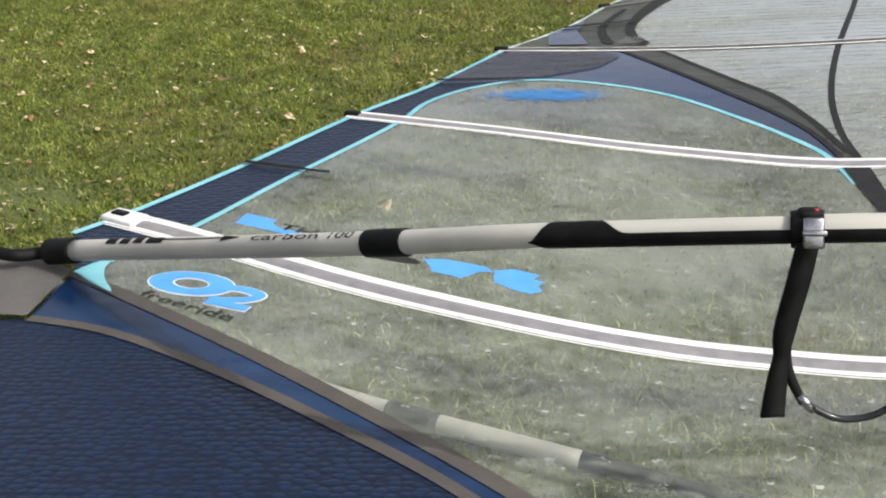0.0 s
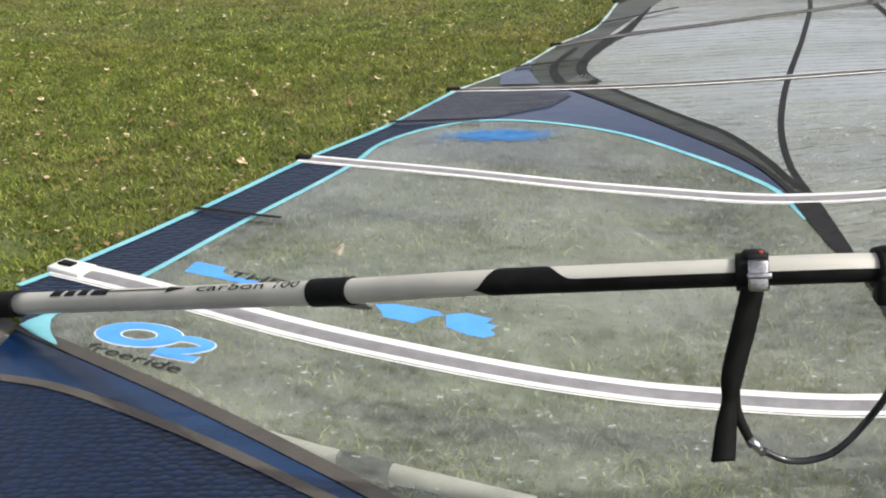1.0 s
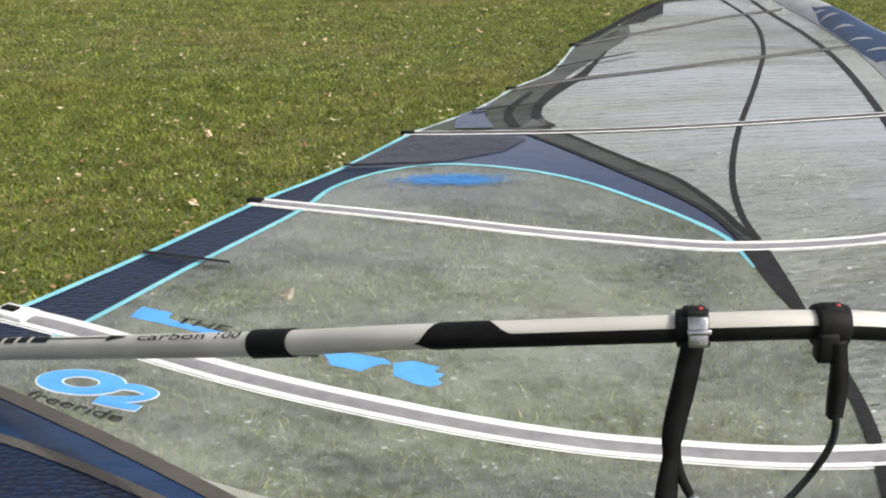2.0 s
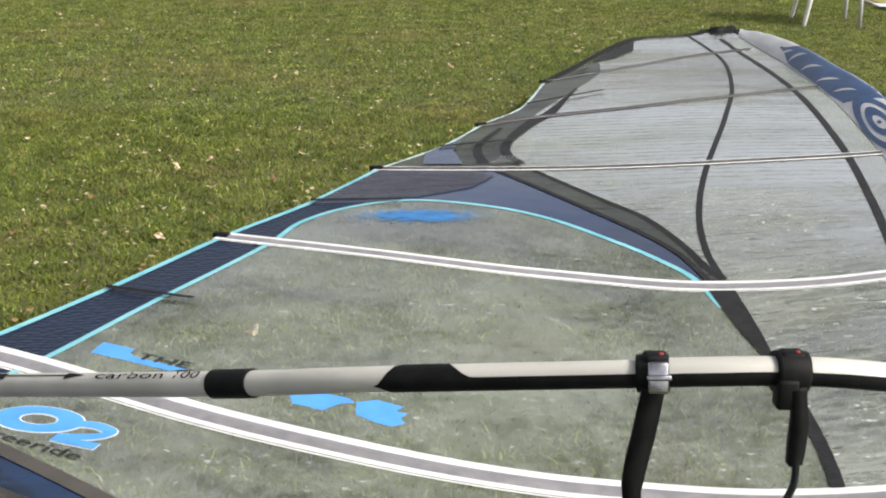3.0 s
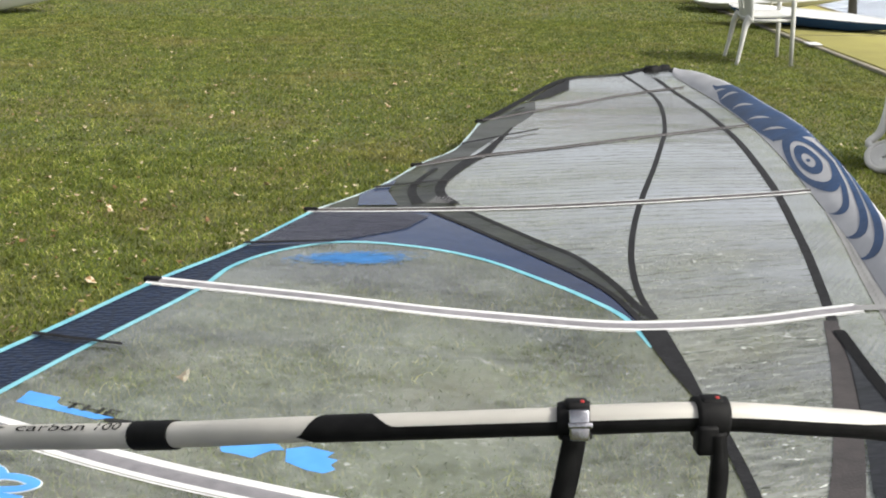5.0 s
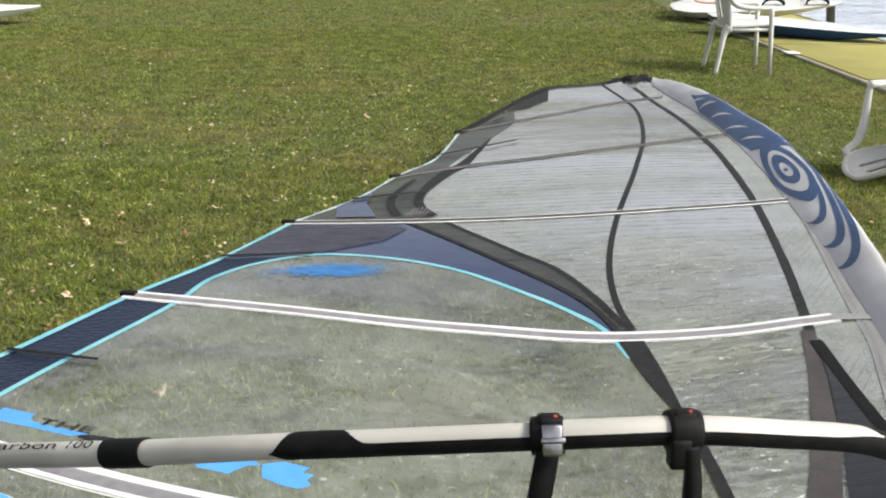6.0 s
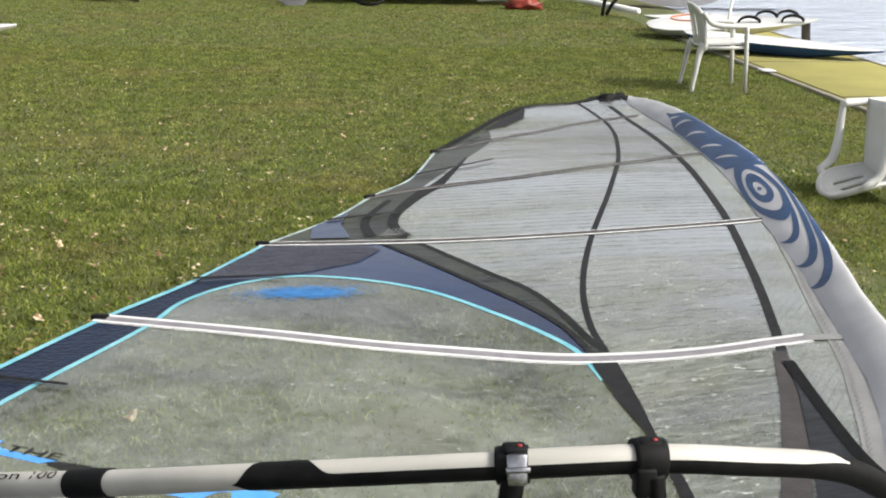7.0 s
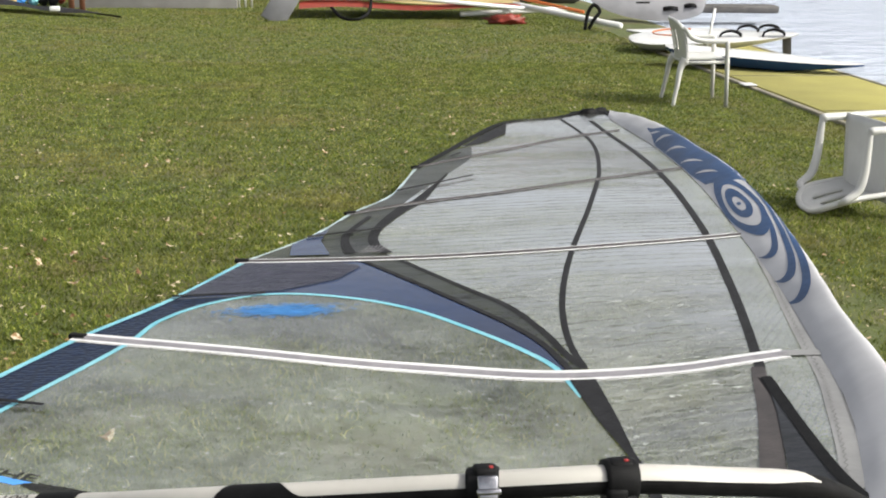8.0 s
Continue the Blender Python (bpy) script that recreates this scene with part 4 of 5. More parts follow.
part("sleeve_print", sleeve_field(0.145, 0.30, lambda t: 0.30 - 0.28 * step(0, 0.25, t) + 0.05 * step(0.8, 1, t), lambda t: 0.36 + 0.44 * step(0, 0.3, t), 0.0010), M_SLEEVE_BLUE, sail, "blue printed field on the sleeve")
part("sleeve_print", sleeve_field(0.298, 0.40, lambda t: 0.10 + 0.62 * step(0, 0.30, t) + 0.08 * t, lambda t: 0.80 + 0.02 * t, 0.0010, 30, 6), M_SLEEVE_BLUE, sail, "blue printed outer stripe")
for k, (v, u, ru) in enumerate(((0.165, 0.12, 0.30), (0.186, 0.08, 0.42), (0.216, 0.06, 0.36), (0.250, 0.06, 0.34), (0.283, 0.10, 0.30))):
    part("wave_print", sleeve_ring(v + 0.010, u, 0.020, ru, 0.80, 0.0022, 95, 185), M_SLEEVE, sail, "pale printed hooked wave")


# ---- harness line ----
def strap(pts, wide, thick, lean, shape=lambda t: 1 - 0.12 * math.sin(t * 7.0)):
    """A flat strap along pts, its width along the vector lean, scaled by shape from 0 to 1 along it."""
    bm = bmesh.new()
    rows = []
    P = spline(pts, 8)
    for i, p in enumerate(P):
        d = (P[min(i + 1, len(P) - 1)] - P[max(i - 1, 0)]).normalized()
        w = (Vector(lean) - d * d.dot(Vector(lean))).normalized()
        n = d.cross(w)
        t = i / (len(P) - 1)
        ww = wide * shape(t) * 0.5
        rows.append([bm.verts.new(p + w * a * ww + n * b * thick * 0.5) for a, b in ((-1, -1), (1, -1), (1, 1), (-1, 1))])
    for a, b in zip(rows, rows[1:]):
        for k in range(4):
            bm.faces.new((a[k], a[(k + 1) % 4], b[(k + 1) % 4], b[k]))
    bm.faces.new(rows[0])
    bm.faces.new(rows[-1][::-1])
    bmesh.ops.recalc_face_normals(bm, faces=bm.faces)
    return bm


hl = thing("harness_line", (0.62, 1.27, 0.36), "black harness line with steel buckle hanging from the boom", "harness line")
A, B = boom_at(knot(4.98)), boom_at(knot(5.98))
DOWN = Vector((0, 0, -1))


def cuff(s, half, extra):
    return tube([boom_at(s + half * (k / 4 - 1)) for k in range(9)], lambda t: boom_radius(s) + extra + 0.002 * math.sin(math.pi * t), 16)


part("cuff", cuff(knot(4.98), 0.0075, 0.006), M_BLACK, hl, "black strap cuff round the boom")
part("cuff", cuff(knot(5.98), 0.0150, 0.008), M_BLACK, hl, "black strap cuff round the boom")
for C in (A, B):
    part("cuff_knot", box(-0.014, -0.012, 0.012, 0.014, 0.010, 0.026, 0.005, m=Matrix.Translation(C)), M_BLACK, hl)
    part("red_tab", box(0.003, -0.008, 0.024, 0.008, -0.003, 0.0275, 0.001, m=Matrix.Translation(C)), M_RED, hl, "small red tab")
NEAR = Vector((-0.004, -0.020, 0.0))
buckle = part("buckle", box(-0.012, -0.028, -0.018, 0.012, -0.021, 0.018, 0.003, m=Matrix.Translation(A + Vector((0, 0, -0.004))) @ Matrix.Rotation(radians(-20), 4, "X")), M_METAL, hl, "shiny steel cam buckle")
part("buckle_bar", box(-0.014, -0.032, -0.0035, 0.0145, -0.026, 0.0035, 0.002, m=Matrix.Translation(A + Vector((0, 0, -0.004))) @ Matrix.Rotation(radians(-20), 4, "X")), M_METAL, buckle)
S0 = A + NEAR + DOWN * 0.010
part("strap", strap([S0, S0 + Vector((-0.006, 0.004, -0.055)), S0 + Vector((-0.014, 0.006, -0.110)), S0 + Vector((-0.017, 0.005, -0.160)), S0 + Vector((-0.020, 0.0, -0.228))], 0.027, 0.005, (1, 0.2, 0), lambda t: 1.0 + 0.06 * math.sin(6 * t) - 0.30 * math.exp(-((t - 0.70) / 0.09) ** 2) + 0.12 * step(0.75, 1.0, t)), M_BLACK, hl, "black webbing strap with a loose end")
part("strap", strap([S0 + Vector((0.004, 0.006, 0)), S0 + Vector((-0.006, 0.01, -0.07)), S0 + Vector((-0.008, 0.010, -0.155)), S0 + Vector((0.018, 0.012, -0.215))], 0.011, 0.004, (1, 0.2, 0)), M_BLACK, hl, "black inner webbing")
T0 = S0 + Vector((0.020, 0.012, -0.215))
T1 = B + Vector((0.010, -0.02, -0.105))
part("line_tube", tube(spline([T0, T0 + Vector((0.045, 0.0, -0.022)), T0 + Vector((0.095, -0.002, -0.010)), T0 + Vector((0.135, -0.004, 0.04)), T1 + Vector((0.002, 0, -0.03)), T1 + Vector((0, 0, 0.015))], 10), 0.0046, 10), M_LINE, hl, "shiny black tubing over the line")
part("line_end", tube([T0 + Vector((-0.008, 0, 0.010)), T0 + Vector((0.012, 0, -0.010))], 0.006, 10), M_METAL, hl, "bright line end")
part("strap", strap([B + Vector((0.004, -0.024, -0.01)), B + Vector((0.008, -0.026, -0.05)), T1 + Vector((0, 0, -0.002))], 0.018, 0.010, (1, 0.2, 0)), M_BLACK, hl, "black sleeve of the line")
part("line_block", box(-0.020, -0.030, -0.036, 0.004, -0.006, 0.0, 0.004, m=Matrix.Translation(B)), M_BLACK, hl, "black line block")


# ---- ground, dock and lake ----
SHORE = 4.58


def ground_z(x, y):
    return -0.6 * step(SHORE - 0.15, SHORE + 0.4, x) + 0.012 * noise.noise(Vector((x * 0.9, y * 0.9, 0))) * step(0.0, 1.0, abs(x) / 2)


bm = bmesh.new()
xs = sorted(set([-400, -150, -60, -30, -15, -8, 400, 150, 60, 30, 15, 10, 7] + [round(-5 + 0.25 * k, 3) for k in range(45)]))
ys = sorted(set([-400, -150, -60, -30, -15, -8, 400, 150, 60, 40, 30, 24, 20] + [round(-5 + 0.25 * k, 3) for k in range(90)]))
vs = [[bm.verts.new((x, y, ground_z(x, y))) for y in ys] for x in xs]
for i in range(len(xs) - 1):
    for j in range(len(ys) - 1):
        bm.faces.new((vs[i][j], vs[i + 1][j], vs[i + 1][j + 1], vs[i][j + 1]))
ground = solo("ground", bm, M_SOIL, "sunlit lawn with patches of bare soil", "lawn", kind="structure")
bm = bmesh.new()
bm.faces.new([bm.verts.new(p) for p in ((SHORE - 0.1, -400, -0.16), (400, -400, -0.16), (400, 400, -0.16), (SHORE - 0.1, 400, -0.16))])
solo("water", bm, M_WATER, "glittering rippled lake water", "lake", kind="structure")
dock = thing("dock", (4.08, 6.0, 0.0), "low dock with olive-yellow carpet along the lawn", "dock", kind="structure")
part("carpet", box(3.66, -6, -0.02, 4.56, 11.25, 0.022, 0.006), M_MAT, dock, "olive-yellow carpet")
part("edge_board", box(3.61, -6, -0.05, 3.658, 11.25, 0.016, 0.006), M_EDGE, dock, "weathered edge board")
part("edge_board", box(4.562, -6, -0.25, 4.60, 11.25, 0.026, 0.006), M_EDGE, dock, "weathered edge board")
for y in (7.3, 8.9, 10.2):
    part("carpet_seam", box(3.67, y, 0.0225, 4.55, y + 0.012, 0.0245), M_EDGE, dock)


def blades(count, x0, x1, y0, y1, tall, wide, seed):
    """Grass: two-sided blades, each a bent strip of two faces."""
    rng = np.random.default_rng(seed)
    x, y = rng.uniform(x0, x1, count), rng.uniform(y0, y1, count)
    bare = np.array([noise.noise(Vector((p * 0.8, q * 0.8, 3.0))) + 0.5 * noise.noise(Vector((p * 2.6, q * 2.6, 7.0))) for p, q in zip(x, y)])
    bare -= 0.5 * np.clip((y - 4.5) / 3.0, 0, 1)
    keep = (x < 3.655) & (rng.uniform(0, 1, count) > np.clip((bare - 0.20) * 2.4, 0, 0.75))
    x, y = x[keep], y[keep]
    n = len(x)
    h, w = tall * rng.uniform(0.45, 1.2, n), wide * rng.uniform(0.6, 1.3, n)
    a, b = rng.uniform(0, 2 * np.pi, n), rng.uniform(0, 2 * np.pi, n)
    lean = h * rng.uniform(0.3, 2.4, n)
    z = np.array([ground_z(p, q) for p, q in zip(x, y)])
    cx, cy = np.cos(a) * w / 2, np.sin(a) * w / 2
    lx, ly = np.cos(b) * lean, np.sin(b) * lean
    V = np.stack([np.stack([x - cx, y - cy, z - 0.003], 1), np.stack([x + cx, y + cy, z - 0.003], 1),
                  np.stack([x + cx * 0.8 + lx * 0.35, y + cy * 0.8 + ly * 0.35, z + h * 0.6], 1), np.stack([x - cx * 0.8 + lx * 0.35, y - cy * 0.8 + ly * 0.35, z + h * 0.6], 1),
                  np.stack([x + lx, y + ly, z + h], 1)], 1).reshape(-1, 3)
    base = np.arange(n) * 5
    loops = np.stack([base, base + 1, base + 2, base + 3, base + 3, base + 2, base + 4], 1).ravel()
    starts = (np.arange(n)[:, None] * 7 + np.array([0, 4])).ravel()
    me = bpy.data.meshes.new("grass")
    me.vertices.add(n * 5)
    me.vertices.foreach_set("co", V.astype(np.float32).ravel())
    me.loops.add(n * 7)
    me.loops.foreach_set("vertex_index", loops.astype(np.int32))
    me.polygons.add(n * 2)
    me.polygons.foreach_set("loop_start", starts.astype(np.int32))
    me.update(calc_edges=True)
    me.materials.append(M_GRASS)
    return tagged(new("grass", me), "short sunlit green grass", "grass", kind="stuff")


blades(60000, -4.6, 3.66, -2.6, 1.2, 0.015, 0.0095, 6)
blades(45000, -4.6, -2.4, 1.2, 10.5, 0.017, 0.0075, 7)
blades(150000, -2.4, -0.2, 1.2, 5.2, 0.014, 0.0042, 3)
blades(170000, -0.2, 2.9, 1.2, 5.2, 0.015, 0.0040, 9)
blades(12000, 2.9, 3.66, 1.2, 5.2, 0.017, 0.0060, 8)
blades(270000, -2.4, 3.66, 5.2, 9.8, 0.011, 0.0050, 4)
blades(190000, -3.6, 3.66, 9.8, 16.5, 0.009, 0.0085, 5)

# fallen leaves
rng = random.Random(11)
leaf_bm = bmesh.new()
lv = []
for i in range(9):
    a = 2 * math.pi * i / 9
    r = 0.5 * (1 + 0.25 * math.cos(3 * a))
    lv.append(leaf_bm.verts.new((r * math.cos(a), 0.7 * r * math.sin(a), 0.14 * math.cos(2 * a) + 0.05)))
mid = leaf_bm.verts.new((0, 0, 0))
for i in range(9):
    leaf_bm.faces.new((mid, lv[i], lv[(i + 1) % 9]))
leaf_me = bpy.data.meshes.new("fallen_leaf")
leaf_bm.to_mesh(leaf_me)
leaf_me.materials.append(M_LEAF)
brown_me = leaf_me.copy()
brown_me.materials.clear()
brown_me.materials.append(M_LEAF_BROWN)
spots = [(0.05, 4.45), (-0.26, 4.36), (-0.29, 3.50), (0.66, 6.15), (-0.21, 4.02), (0.15, 4.60), (-0.35, 4.24), (0.03, 2.80)]
spots += [(rng.uniform(-1.4, 2.4), rng.uniform(2.6, 7.5)) for _ in range(150)]
for k, (x, y) in enumerate(spots):
    if k >= 8 and x > 0.2 + (y - 3.6) * 0.62 and x < 2.35:
        continue
    ob = new("fallen_leaf", leaf_me)
    size = rng.uniform(0.012, 0.034) if k >= 8 else 0.038
    ob.matrix_world = Matrix.LocRotScale((x, y, ground_z(x, y) + 0.018), Euler((rng.uniform(-0.4, 0.4), rng.uniform(-0.4, 0.4), rng.uniform(0, 6.3))), (size, size, size))
    tagged(ob, "dry tan fallen leaf on the grass", "leaf", "fallen leaves on the lawn")


for _ in range(70):
    x, y = rng.uniform(-1.5, 0.0), rng.uniform(2.4, 4.6)
    if x > -0.68 + (y - 2.3) * 0.62:
        continue
    ob = new("fallen_leaf", brown_me)
    size = rng.uniform(0.012, 0.030)
    ob.matrix_world = Matrix.LocRotScale((x, y, ground_z(x, y) + 0.013), Euler((rng.uniform(-0.5, 0.5), rng.uniform(-0.5, 0.5), rng.uniform(0, 6.3))), (size, size, size))
    tagged(ob, "curled brown fallen leaf on the grass", "leaf", "fallen leaves on the lawn")


# pale litter between the blades
lit = bmesh.new()
for _ in range(2600):
    y = 2.2 + 6.5 * rng.random() ** 1.5
    x = rng.uniform(-1.6, 2.9)
    if x > 0.2 + (y - 3.6) * 0.62 and x < 2.35 - 0.3 * max(0, 4.5 - y):
        continue
    r, a = rng.uniform(0.003, 0.008), rng.uniform(0, 6.3)
    z = ground_z(x, y) + rng.uniform(0.008, 0.02)
    lit.faces.new([lit.verts.new((x + r * math.cos(a + k) * (1.4 if k % 2 else 0.8), y + r * math.sin(a + k), z + rng.uniform(-0.004, 0.004))) for k in (0, 1.4, 3.0, 4.5)])
solo("leaf_litter", lit, M_LEAF, "pale dry bits of leaf between grass blades", "leaf litter", kind="stuff")


# ---- plastic chairs ----
def shell(point, nt, ns, thick, hole=None):
    """A moulded sheet: point(t, s) for t in 0 to 1 and s in -1 to 1, thickened along its normal, with open cells where hole(i, j)."""
    bm = bmesh.new()
    grid = []
    for i in range(nt + 1):
        row = []
        for j in range(ns + 1):
            t, q = i / nt, -1 + 2 * j / ns
            p, pt, ps = Vector(point(t, q)), Vector(point(t + 0.01, q)), Vector(point(t, q + 0.01))
            n = (pt - p).cross(ps - p).normalized() * (thick / 2)
            row.append((bm.verts.new(p + n), bm.verts.new(p - n)))
        grid.append(row)
    solid = [[not (hole and hole(i, j)) for j in range(ns)] for i in range(nt)]
    for i in range(nt):
        for j in range(ns):
            if not solid[i][j]:
                continue
            a, b, c, d = grid[i][j], grid[i][j + 1], grid[i + 1][j + 1], grid[i + 1][j]
            bm.faces.new((a[0], b[0], c[0], d[0]))
            bm.faces.new((d[1], c[1], b[1], a[1]))
            for (p, q), (di, dj) in (((a, b), (-1, 0)), ((b, c), (0, 1)), ((c, d), (1, 0)), ((d, a), (0, -1))):
                ii, jj = i + di, j + dj
                if not (0 <= ii < nt and 0 <= jj < ns and solid[ii][jj]):
                    bm.faces.new((p[0], p[1], q[1], q[0]))
    bmesh.ops.recalc_face_normals(bm, faces=bm.faces)
    return bm


def garden_chair():
    """A stacking armchair of moulded plastic, facing +x, standing at the origin, 0.53 m high."""
    c = thing("garden_chair", (0, 0, 0), "white moulded plastic garden armchair standing on the lawn", "chair", "plastic chairs on the lawn")

    def back(t, q):
        return (-0.125 - 0.045 * t - 0.022 * t * t + 0.060 * q * q * (0.5 + 0.5 * t), 0.165 * q * (1 - 0.08 * t), 0.272 + 0.258 * t - 0.045 * q ** 4 * t)

    def seat(t, q):
        return (-0.135 + 0.325 * t, 0.170 * q * (0.92 + 0.08 * t), 0.280 + 0.012 * q * q + 0.012 * t - 0.035 * max(0.0, t - 0.85) * 6 * max(0.0, t - 0.85))

    part("seat", shell(seat, 10, 10, 0.014), M_PLASTIC, c)
    part("backrest", shell(back, 14, 16, 0.013, lambda i, j: 4 <= i <= 10 and j in (4, 7, 8, 11)), M_PLASTIC, c)
    rim = [back(0.0, -1), back(0.5, -1), back(0.85, -1), back(0.97, -0.8), back(1.0, -0.4), back(1.0, 0), back(1.0, 0.4), back(0.97, 0.8), back(0.85, 1), back(0.5, 1), back(0.0, 1)]
    part("back_frame", tube(spline(rim, 5), 0.0125, 8), M_PLASTIC, c)
    for q in (-1, 1):
        y = 0.165 * q
        part("leg", tube([(0.190, y * 1.10, 0.0), (0.182, y * 1.10, 0.20), (0.172, y * 1.08, 0.395), (0.166, y * 1.07, 0.41)], lambda t: 0.0135 + 0.006 * t, 8), M_PLASTIC, c)
        part("leg", tube(spline([(-0.180, y * 1.12, 0.0), (-0.155, y * 1.05, 0.13), (-0.135, y * 0.98, 0.245), (-0.105, y * 0.96, 0.285)], 4), lambda t: 0.0135 + 0.020 * t * t, 8), M_PLASTIC, c)
        part("armrest", tube(spline([back(0.93, q * 0.95), (-0.115, y * 1.06, 0.475), (-0.075, y * 1.10, 0.430), (0.0, y * 1.10, 0.412), (0.10, y * 1.09, 0.408), (0.175, y * 1.08, 0.406)], 6), lambda t: 0.0125 + 0.005 * math.sin(math.pi * min(1, t * 1.1)), 8), M_PLASTIC, c)
        part("seat_rail", tube([(-0.13, y * 0.97, 0.272), (0.03, y * 1.0, 0.274), (0.18, y * 1.06, 0.282)], 0.011, 8), M_PLASTIC, c)
    return c


chair = garden_chair()
fallen = copy_thing(chair, Matrix.Translation((3.085, 4.93, 0.186)) @ Matrix.Rotation(radians(8), 4, "Z") @ Matrix.Rotation(radians(-89), 4, "Y") @ Matrix.Diagonal((0.95, 0.95, 1.06, 1)))
tagged(fallen, "white plastic garden armchair tipped over on the lawn")
chair.matrix_basis = Matrix.Translation((3.015, 7.80, 0.0)) @ Matrix.Rotation(radians(-5), 4, "Z") @ Matrix.Diagonal((0.89, 0.94, 0.97, 1))


# ---- boards, rigs and other things by the water ----
def board(name, length, wide, thick, deck, rail, label):
    """A sailboard along +x, its bottom at z 0, nose at +x."""
    bd = thing(name, (0, 0, 0), label, "board", "boards by the water")
    n = 28
    for nm, z0, z1, mat, inset in (("hull", 0.0, 0.75, rail, 1.0), ("deck", 0.75, 1.0, deck, 1.0)):
        bm = bmesh.new()
        rings = []
        for i in range(n + 1):
            t = i / n
            half = wide / 2 * (math.sin(math.pi * (0.10 + 0.90 * t) ** 0.85) ** 0.6 if t < 1 else 0.02) + 0.004
            half *= min(1.0, (t / 0.05) ** 0.5 * 0.65 + 0.35)
            rock = thick * (0.22 * max(0, t - 0.7) ** 2 * 6 + 0.25 * max(0, 0.15 - t) * 4)
            prof = []
            for k in range(9):
                s = -1 + k / 4
                zt = z1 if nm == "deck" else z0
                edge = 0.75 + (zt - 0.75) * (1 - abs(s) ** 4)
                prof.append(bm.verts.new((-length / 2 + length * t, half * s, thick * (0.75 + (edge - 0.75) * (1 - 0.85 * max(0, t - 0.6) / 0.4) * (0.35 + 0.65 * step(0, 0.12, t))) + rock)))
            rings.append(prof)
        for a, b in zip(rings, rings[1:]):
            for k in range(8):
                bm.faces.new((a[k], b[k], b[k + 1], a[k + 1]))
        bmesh.ops.recalc_face_normals(bm, faces=bm.faces)
        part(nm, bm, mat, bd)
    return bd


def foot_strap(x, y, z, parent):
    part("foot_strap", strap([(x - 0.085, y, z - 0.020), (x - 0.070, y, z + 0.012), (x - 0.02, y, z + 0.030), (x + 0.03, y, z + 0.028), (x + 0.075, y, z + 0.006), (x + 0.085, y, z - 0.020)], 0.045, 0.016, (0, 1, 0)), M_BLACK, parent, "black padded foot strap")


b1 = board("sailboard", 1.38, 0.58, 0.11, M_HULL, M_HULL, "white sailboard with black foot straps resting on the dock end")
for x, y in ((0.50, -0.10), (0.44, 0.10), (0.16, -0.12), (0.27, 0.10)):
    foot_strap(x, y, 0.120, b1)
part("fin", box(0.56, -0.008, -0.125, 0.63, 0.008, 0.08, 0.004), M_DARKWOOD, b1, "dark fin")
part("deck_line", strap([(-0.20, -0.14, 0.128), (-0.40, -0.12, 0.132), (-0.50, 0.0, 0.135), (-0.40, 0.12, 0.132), (-0.20, 0.14, 0.128)], 0.012, 0.004, (0, 0, 1)), M_ORANGE, b1, "thin orange deck line")
b1.matrix_basis = Matrix.Translation((4.05, 10.42, 0.065)) @ Matrix.Rotation(radians(-27), 4, "Z") @ Matrix.Rotation(radians(-4), 4, "Y") @ Matrix.Rotation(radians(6), 4, "X")
b2 = board("sailboard", 1.46, 0.40, 0.12, M_HULL, M_HULL_BLUE, "white sailboard with navy rails lying on the dock")
b2.matrix_basis = Matrix.Translation((4.04, 9.30, 0.022)) @ Matrix.Rotation(radians(-31), 4, "Z") @ Matrix.Rotation(radians(2.0), 4, "Y")
b3 = board("sailboard", 1.28, 0.50, 0.12, M_HULL_SHADED, M_HULL_DIM, "grey-white sailboard propped on its edge by the shore")
for x, y, r in ((-0.46, 0.10, 0.050), (-0.24, 0.13, 0.060), (-0.34, -0.10, 0.040)):
    part("foot_strap", strap([(x - r * 1.4, y, 0.10), (x - r, y, 0.135), (x, y, 0.155), (x + r, y, 0.135), (x + r * 1.4, y, 0.10)], 0.040, 0.014, (0, 1, 0)), M_BLACK, b3, "black padded foot strap")
for x, y in ((0.06, 0.06), (0.28, -0.02), (0.02, -0.12)):
    part("deck_stripe", box(x - 0.075, y - 0.010, 0.112, x + 0.075, y + 0.010, 0.124, 0.004), M_BLACK, b3, "dark printed bar")
b3.matrix_basis = Matrix.Translation((4.35, 13.5, 0.22)) @ Matrix.Rotation(radians(182), 4, "Z") @ Matrix.Rotation(radians(-68), 4, "X")
b4 = board("sailboard", 1.1, 0.5, 0.13, M_HULL, M_HULL, "pale sailboard lying on the lawn")
b4.matrix_basis = Matrix.Translation((-2.13, 9.95, 0.02)) @ Matrix.Rotation(radians(12), 4, "Z")
b5 = board("sailboard", 0.95, 0.40, 0.12, M_HULL, M_HULL, "white sailboard beside another on the shore")
b5.matrix_basis = Matrix.Translation((3.98, 11.1, 0.03)) @ Matrix.Rotation(radians(176), 4, "Z")

paper = solo("paper_scrap", box(3.57, 8.38, 0.022, 3.66, 8.50, 0.03, 0.003), M_WHITE, "white scrap of paper on the dock edge", "paper")

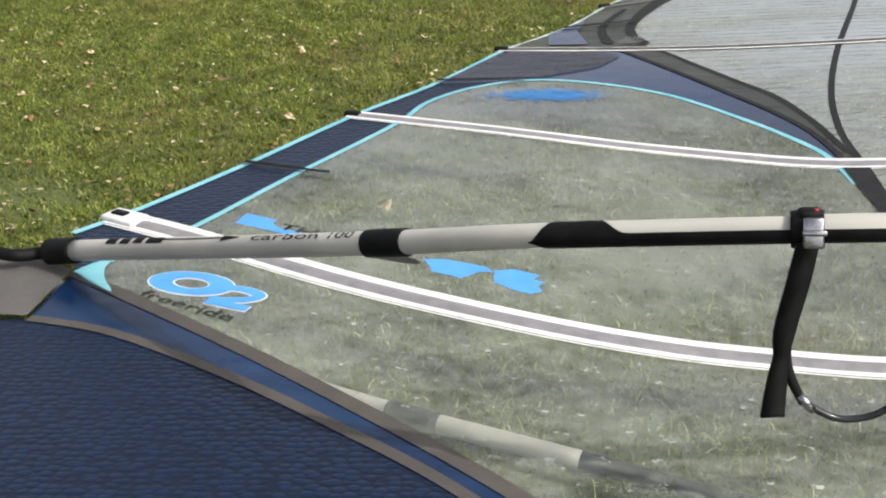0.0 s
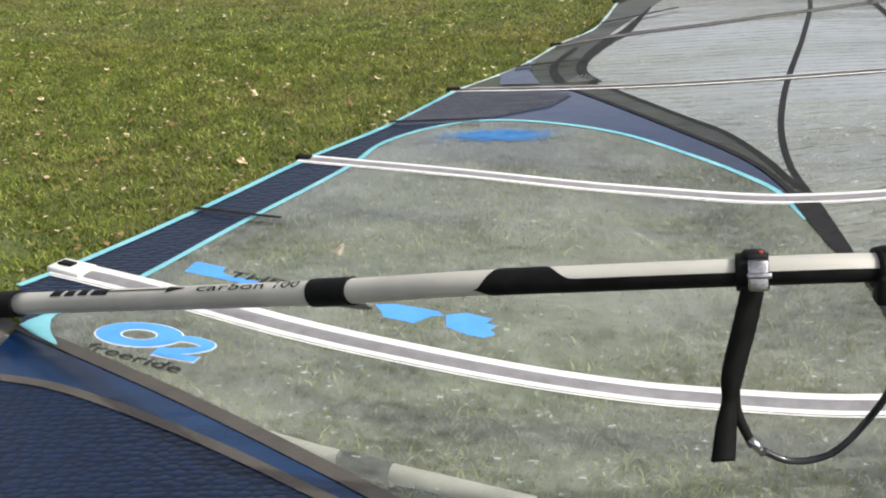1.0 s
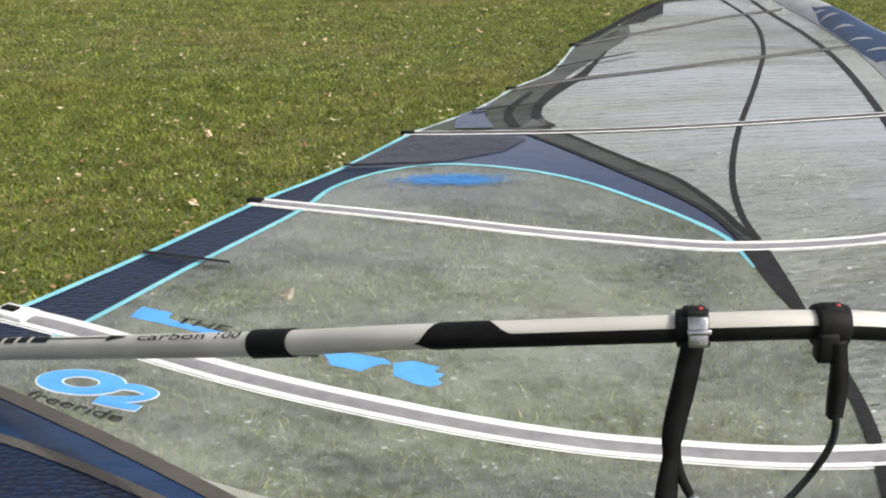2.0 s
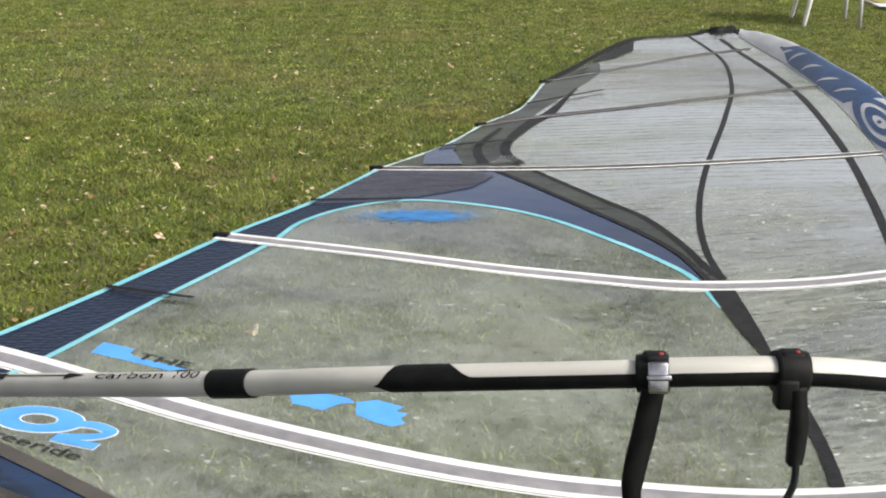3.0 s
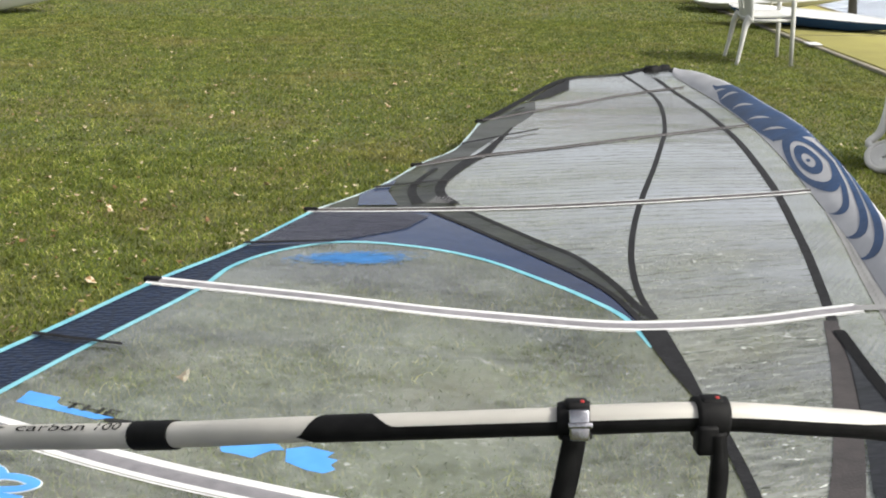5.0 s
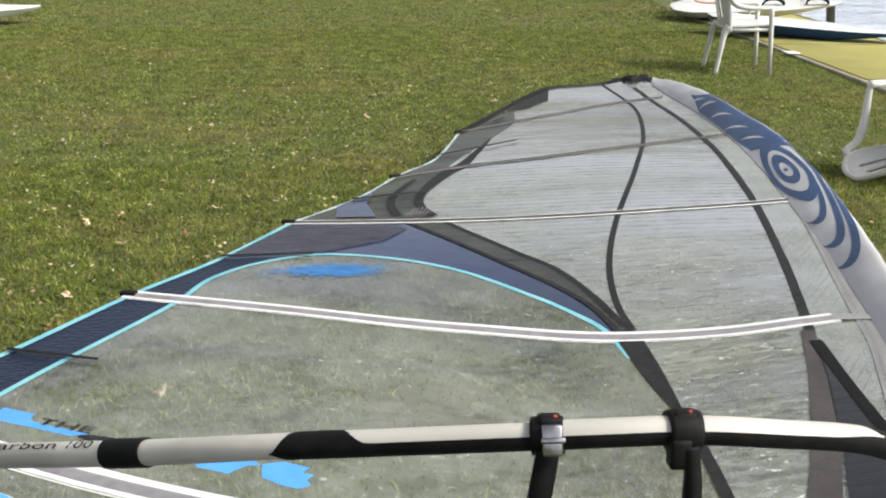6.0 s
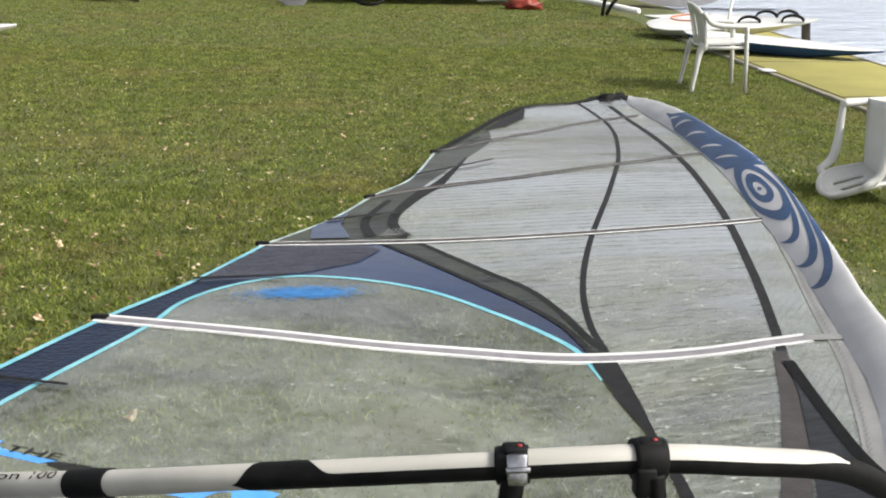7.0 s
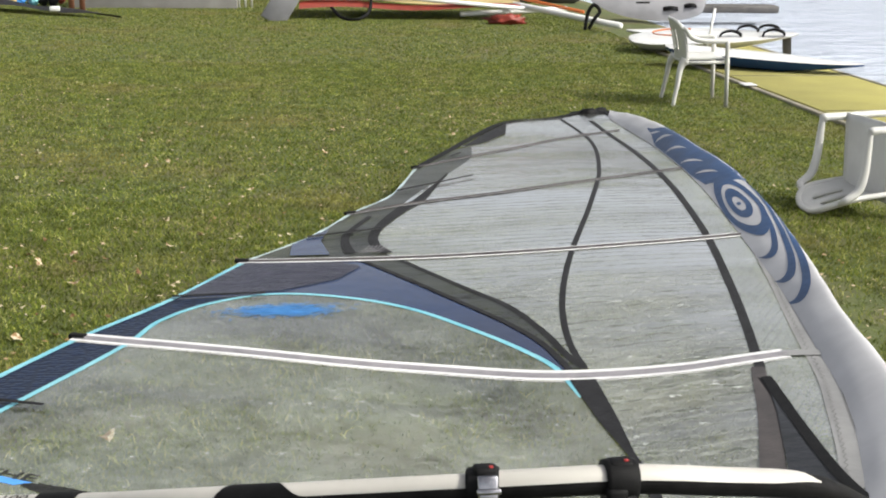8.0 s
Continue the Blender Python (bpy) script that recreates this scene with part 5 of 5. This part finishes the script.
wall = solo("wall_north", box(-1.72, 14.85, -0.1, 0.06, 15.1, 0.9, 0.01), M_PALE_SHADED, "low pale grey wall beyond the lawn", "wall", kind="structure")
rig = thing("rigged_sail", (1.8, 13.6, 0), "red and white windsurf sail rigged and lying on the lawn", "sail")
bm = bmesh.new()
rows = []
for i in range(15):
    t = i / 14
    x = 0.72 + 2.3 * t
    rows.append([bm.verts.new((x, 13.55 + 0.04 * math.sin(5 * t) + dy, z + 0.02 * math.sin(9 * t))) for dy, z in ((0.0, 0.105 + 0.02 * t), (0.02, 0.145 + 0.01 * t), (0.10, 0.175 - 0.02 * t))])
for a, b in zip(rows, rows[1:]):
    for k in range(2):
        bm.faces.new((a[k], b[k], b[k + 1], a[k + 1]))
part("red_panel", bm, M_REDSAIL, rig, "red lower panel")
bm = bmesh.new()
rows = []
for i in range(15):
    t = i / 14
    x = 0.70 + 2.35 * t
    rows.append([bm.verts.new((x, 13.65 + dy, z - 0.05 * t + 0.02 * math.sin(8 * t))) for dy, z in ((0.0, 0.202), (0.25, 0.27), (0.9, 0.34))])
for a, b in zip(rows, rows[1:]):
    for k in range(2):
        bm.faces.new((a[k], b[k], b[k + 1], a[k + 1]))
part("pale_panel", bm, M_YELLOW, rig, "sand-coloured upper panel")
part("rig_mast", tube([(0.66, 13.62, 0.21), (1.9, 13.60, 0.215), (3.2, 13.45, 0.12)], 0.022, 8), M_HULL, rig, "white mast")
part("rig_boom", tube(spline([(1.05, 13.6, 0.12), (1.15, 13.42, 0.03), (1.30, 13.35, 0.02), (1.42, 13.45, 0.08), (1.46, 13.6, 0.22), (1.42, 13.8, 0.34)], 6), 0.016, 8), M_BLACK, rig, "black curved boom")
tail = solo("white_fin_panel", box(-0.10, -0.02, 0.0, 0.15, 0.02, 0.46, 0.012, m=Matrix.Translation((0.41, 13.35, 0.0)) @ Matrix.Rotation(radians(32), 4, "Y")), M_HULL_SHADED, "white upright board tail leaning over the grass", "board tail")
for a, b, r, mat, lab in (((2.1, 15.6, 0.25), (3.72, 12.1, 0.08), 0.030, M_HULL, "white mast lying across the shore grass"), ((2.2, 15.6, 0.33), (3.5, 12.7, 0.16), 0.016, M_ORANGE, "orange-red mast lying across the shore grass"), ((2.4, 13.6, 0.06), (3.6, 13.9, 0.10), 0.028, M_HULL, "white spar lying on the grass")):
    solo("spar", tube([a, Vector(a).lerp(Vector(b), 0.5), b], r, 10), mat, lab, "spar", "spars on the shore")
cl = bmesh.new()
bmesh.ops.create_icosphere(cl, subdivisions=3, radius=1)
for v in cl.verts:
    k = 1 + 0.9 * noise.noise(v.co * 3.1)
    v.co = Vector((2.80 + 0.17 * v.co.x * k, 13.1 + 0.09 * v.co.y * k, max(0.0, 0.035 + 0.06 * v.co.z * k)))
solo("red_cloth", cl, M_REDSAIL, "crumpled red and pink cloth on the grass", "cloth")
solo("rope_coil", tube(spline([(3.42, 12.3, 0.02), (3.45, 12.32, 0.18), (3.50, 12.3, 0.26), (3.56, 12.3, 0.20), (3.50, 12.28, 0.12), (3.46, 12.3, 0.03)], 6), 0.018, 8), M_BLACK, "black strap bundle standing by the spars", "strap")
dark = thing("dark_sail", (-1.75, 13.7, 0), "dark sail lying flat on the far lawn", "sail")
bm = bmesh.new()
rows = []
for i in range(13):
    t = i / 12
    x, y = -2.45 + 1.40 * t, 14.15 - 0.78 * t
    w = 0.55 * (1 - t) + 0.03
    rows.append([bm.verts.new((x, y + w * s, 0.10 * (1 - t) * (1 - abs(2 * s - 1) * 0.5) + 0.03 + 0.015 * math.sin(9 * t + 3 * s))) for s in (0, 0.33, 0.66, 1)])
for a, b in zip(rows, rows[1:]):
    for k in range(3):
        bm.faces.new((a[k], b[k], b[k + 1], a[k + 1]))
part("cloth", bm, M_CARBON, dark, "black sail cloth")
part("white_corner", box(-1.80, 13.72, 0.05, -1.70, 13.80, 0.10, 0.01), M_HULL, dark, "white corner patch")
BAGS = ((-2.50, 14.55, M_BLACK, 0.055), (-2.42, 14.45, M_REDSAIL, 0.045), (-2.33, 14.5, M_WHITE, 0.04), (-2.27, 14.4, M_YELLOW, 0.04), (-2.20, 14.42, M_LOGO, 0.05), (-2.12, 14.5, M_WHITE, 0.04), (-2.06, 14.4, M_CYAN, 0.045), (-1.97, 14.42, M_BLACK, 0.05), (-1.86, 14.38, M_BLACK, 0.055), (-1.78, 14.42, M_REDSAIL, 0.035))
for k, (x, y, mat, r) in enumerate(BAGS):
    bmb = bmesh.new()
    bmesh.ops.create_icosphere(bmb, subdivisions=3, radius=1)
    for v in bmb.verts:
        q = 1 + 0.5 * noise.noise(v.co * 1.9 + Vector((k, 0, 0))) + 0.15 * noise.noise(v.co * 6.0)
        v.co = Vector((x + r * v.co.x * q, y + r * 0.8 * v.co.y * q, max(0.02, 0.12 + r * 1.3 * v.co.z * q)))
    solo("gear_bag", bmb, mat, "small soft gear bag beside the dark sail", "bag", "gear bags")
for x in (-1.66, -1.55):
    solo("post", tube([(x, 14.3, 0.0), (x, 14.3, 0.5)], 0.03, 8), M_BROWN, "short brown wooden post on the far lawn", "post", "far posts")
solo("spar", tube([(3.893, 10.159, 0.02), (3.925, 10.16, 0.20), (3.955, 10.16, 0.40)], 0.011, 8), M_HULL, "thin white pole standing on the dock end", "spar", "spars on the shore")
stand = thing("white_stand", (0.12, 15.0, 0.0), "small white stand beside the low wall", "stand")
for x in (0.08, 0.15, 0.22):
    part("leg", tube([(x, 15.0, 0.0), (x, 15.0, 0.30)], 0.012, 8), M_HULL, stand)
part("top", box(0.06, 14.94, 0.30, 0.24, 15.06, 0.33, 0.006), M_HULL, stand)
solo("jetty", box(5.0, 14.9, -0.02, 6.42, 15.2, 0.07, 0.02), M_DARKWOOD, "dark timber jetty over the water", "jetty")
solo("far_hull", box(2.0, 15.9, 0.0, 4.3, 16.5, 0.6, 0.12), M_DARKWOOD, "dark hull shape beyond the spars", "boat")
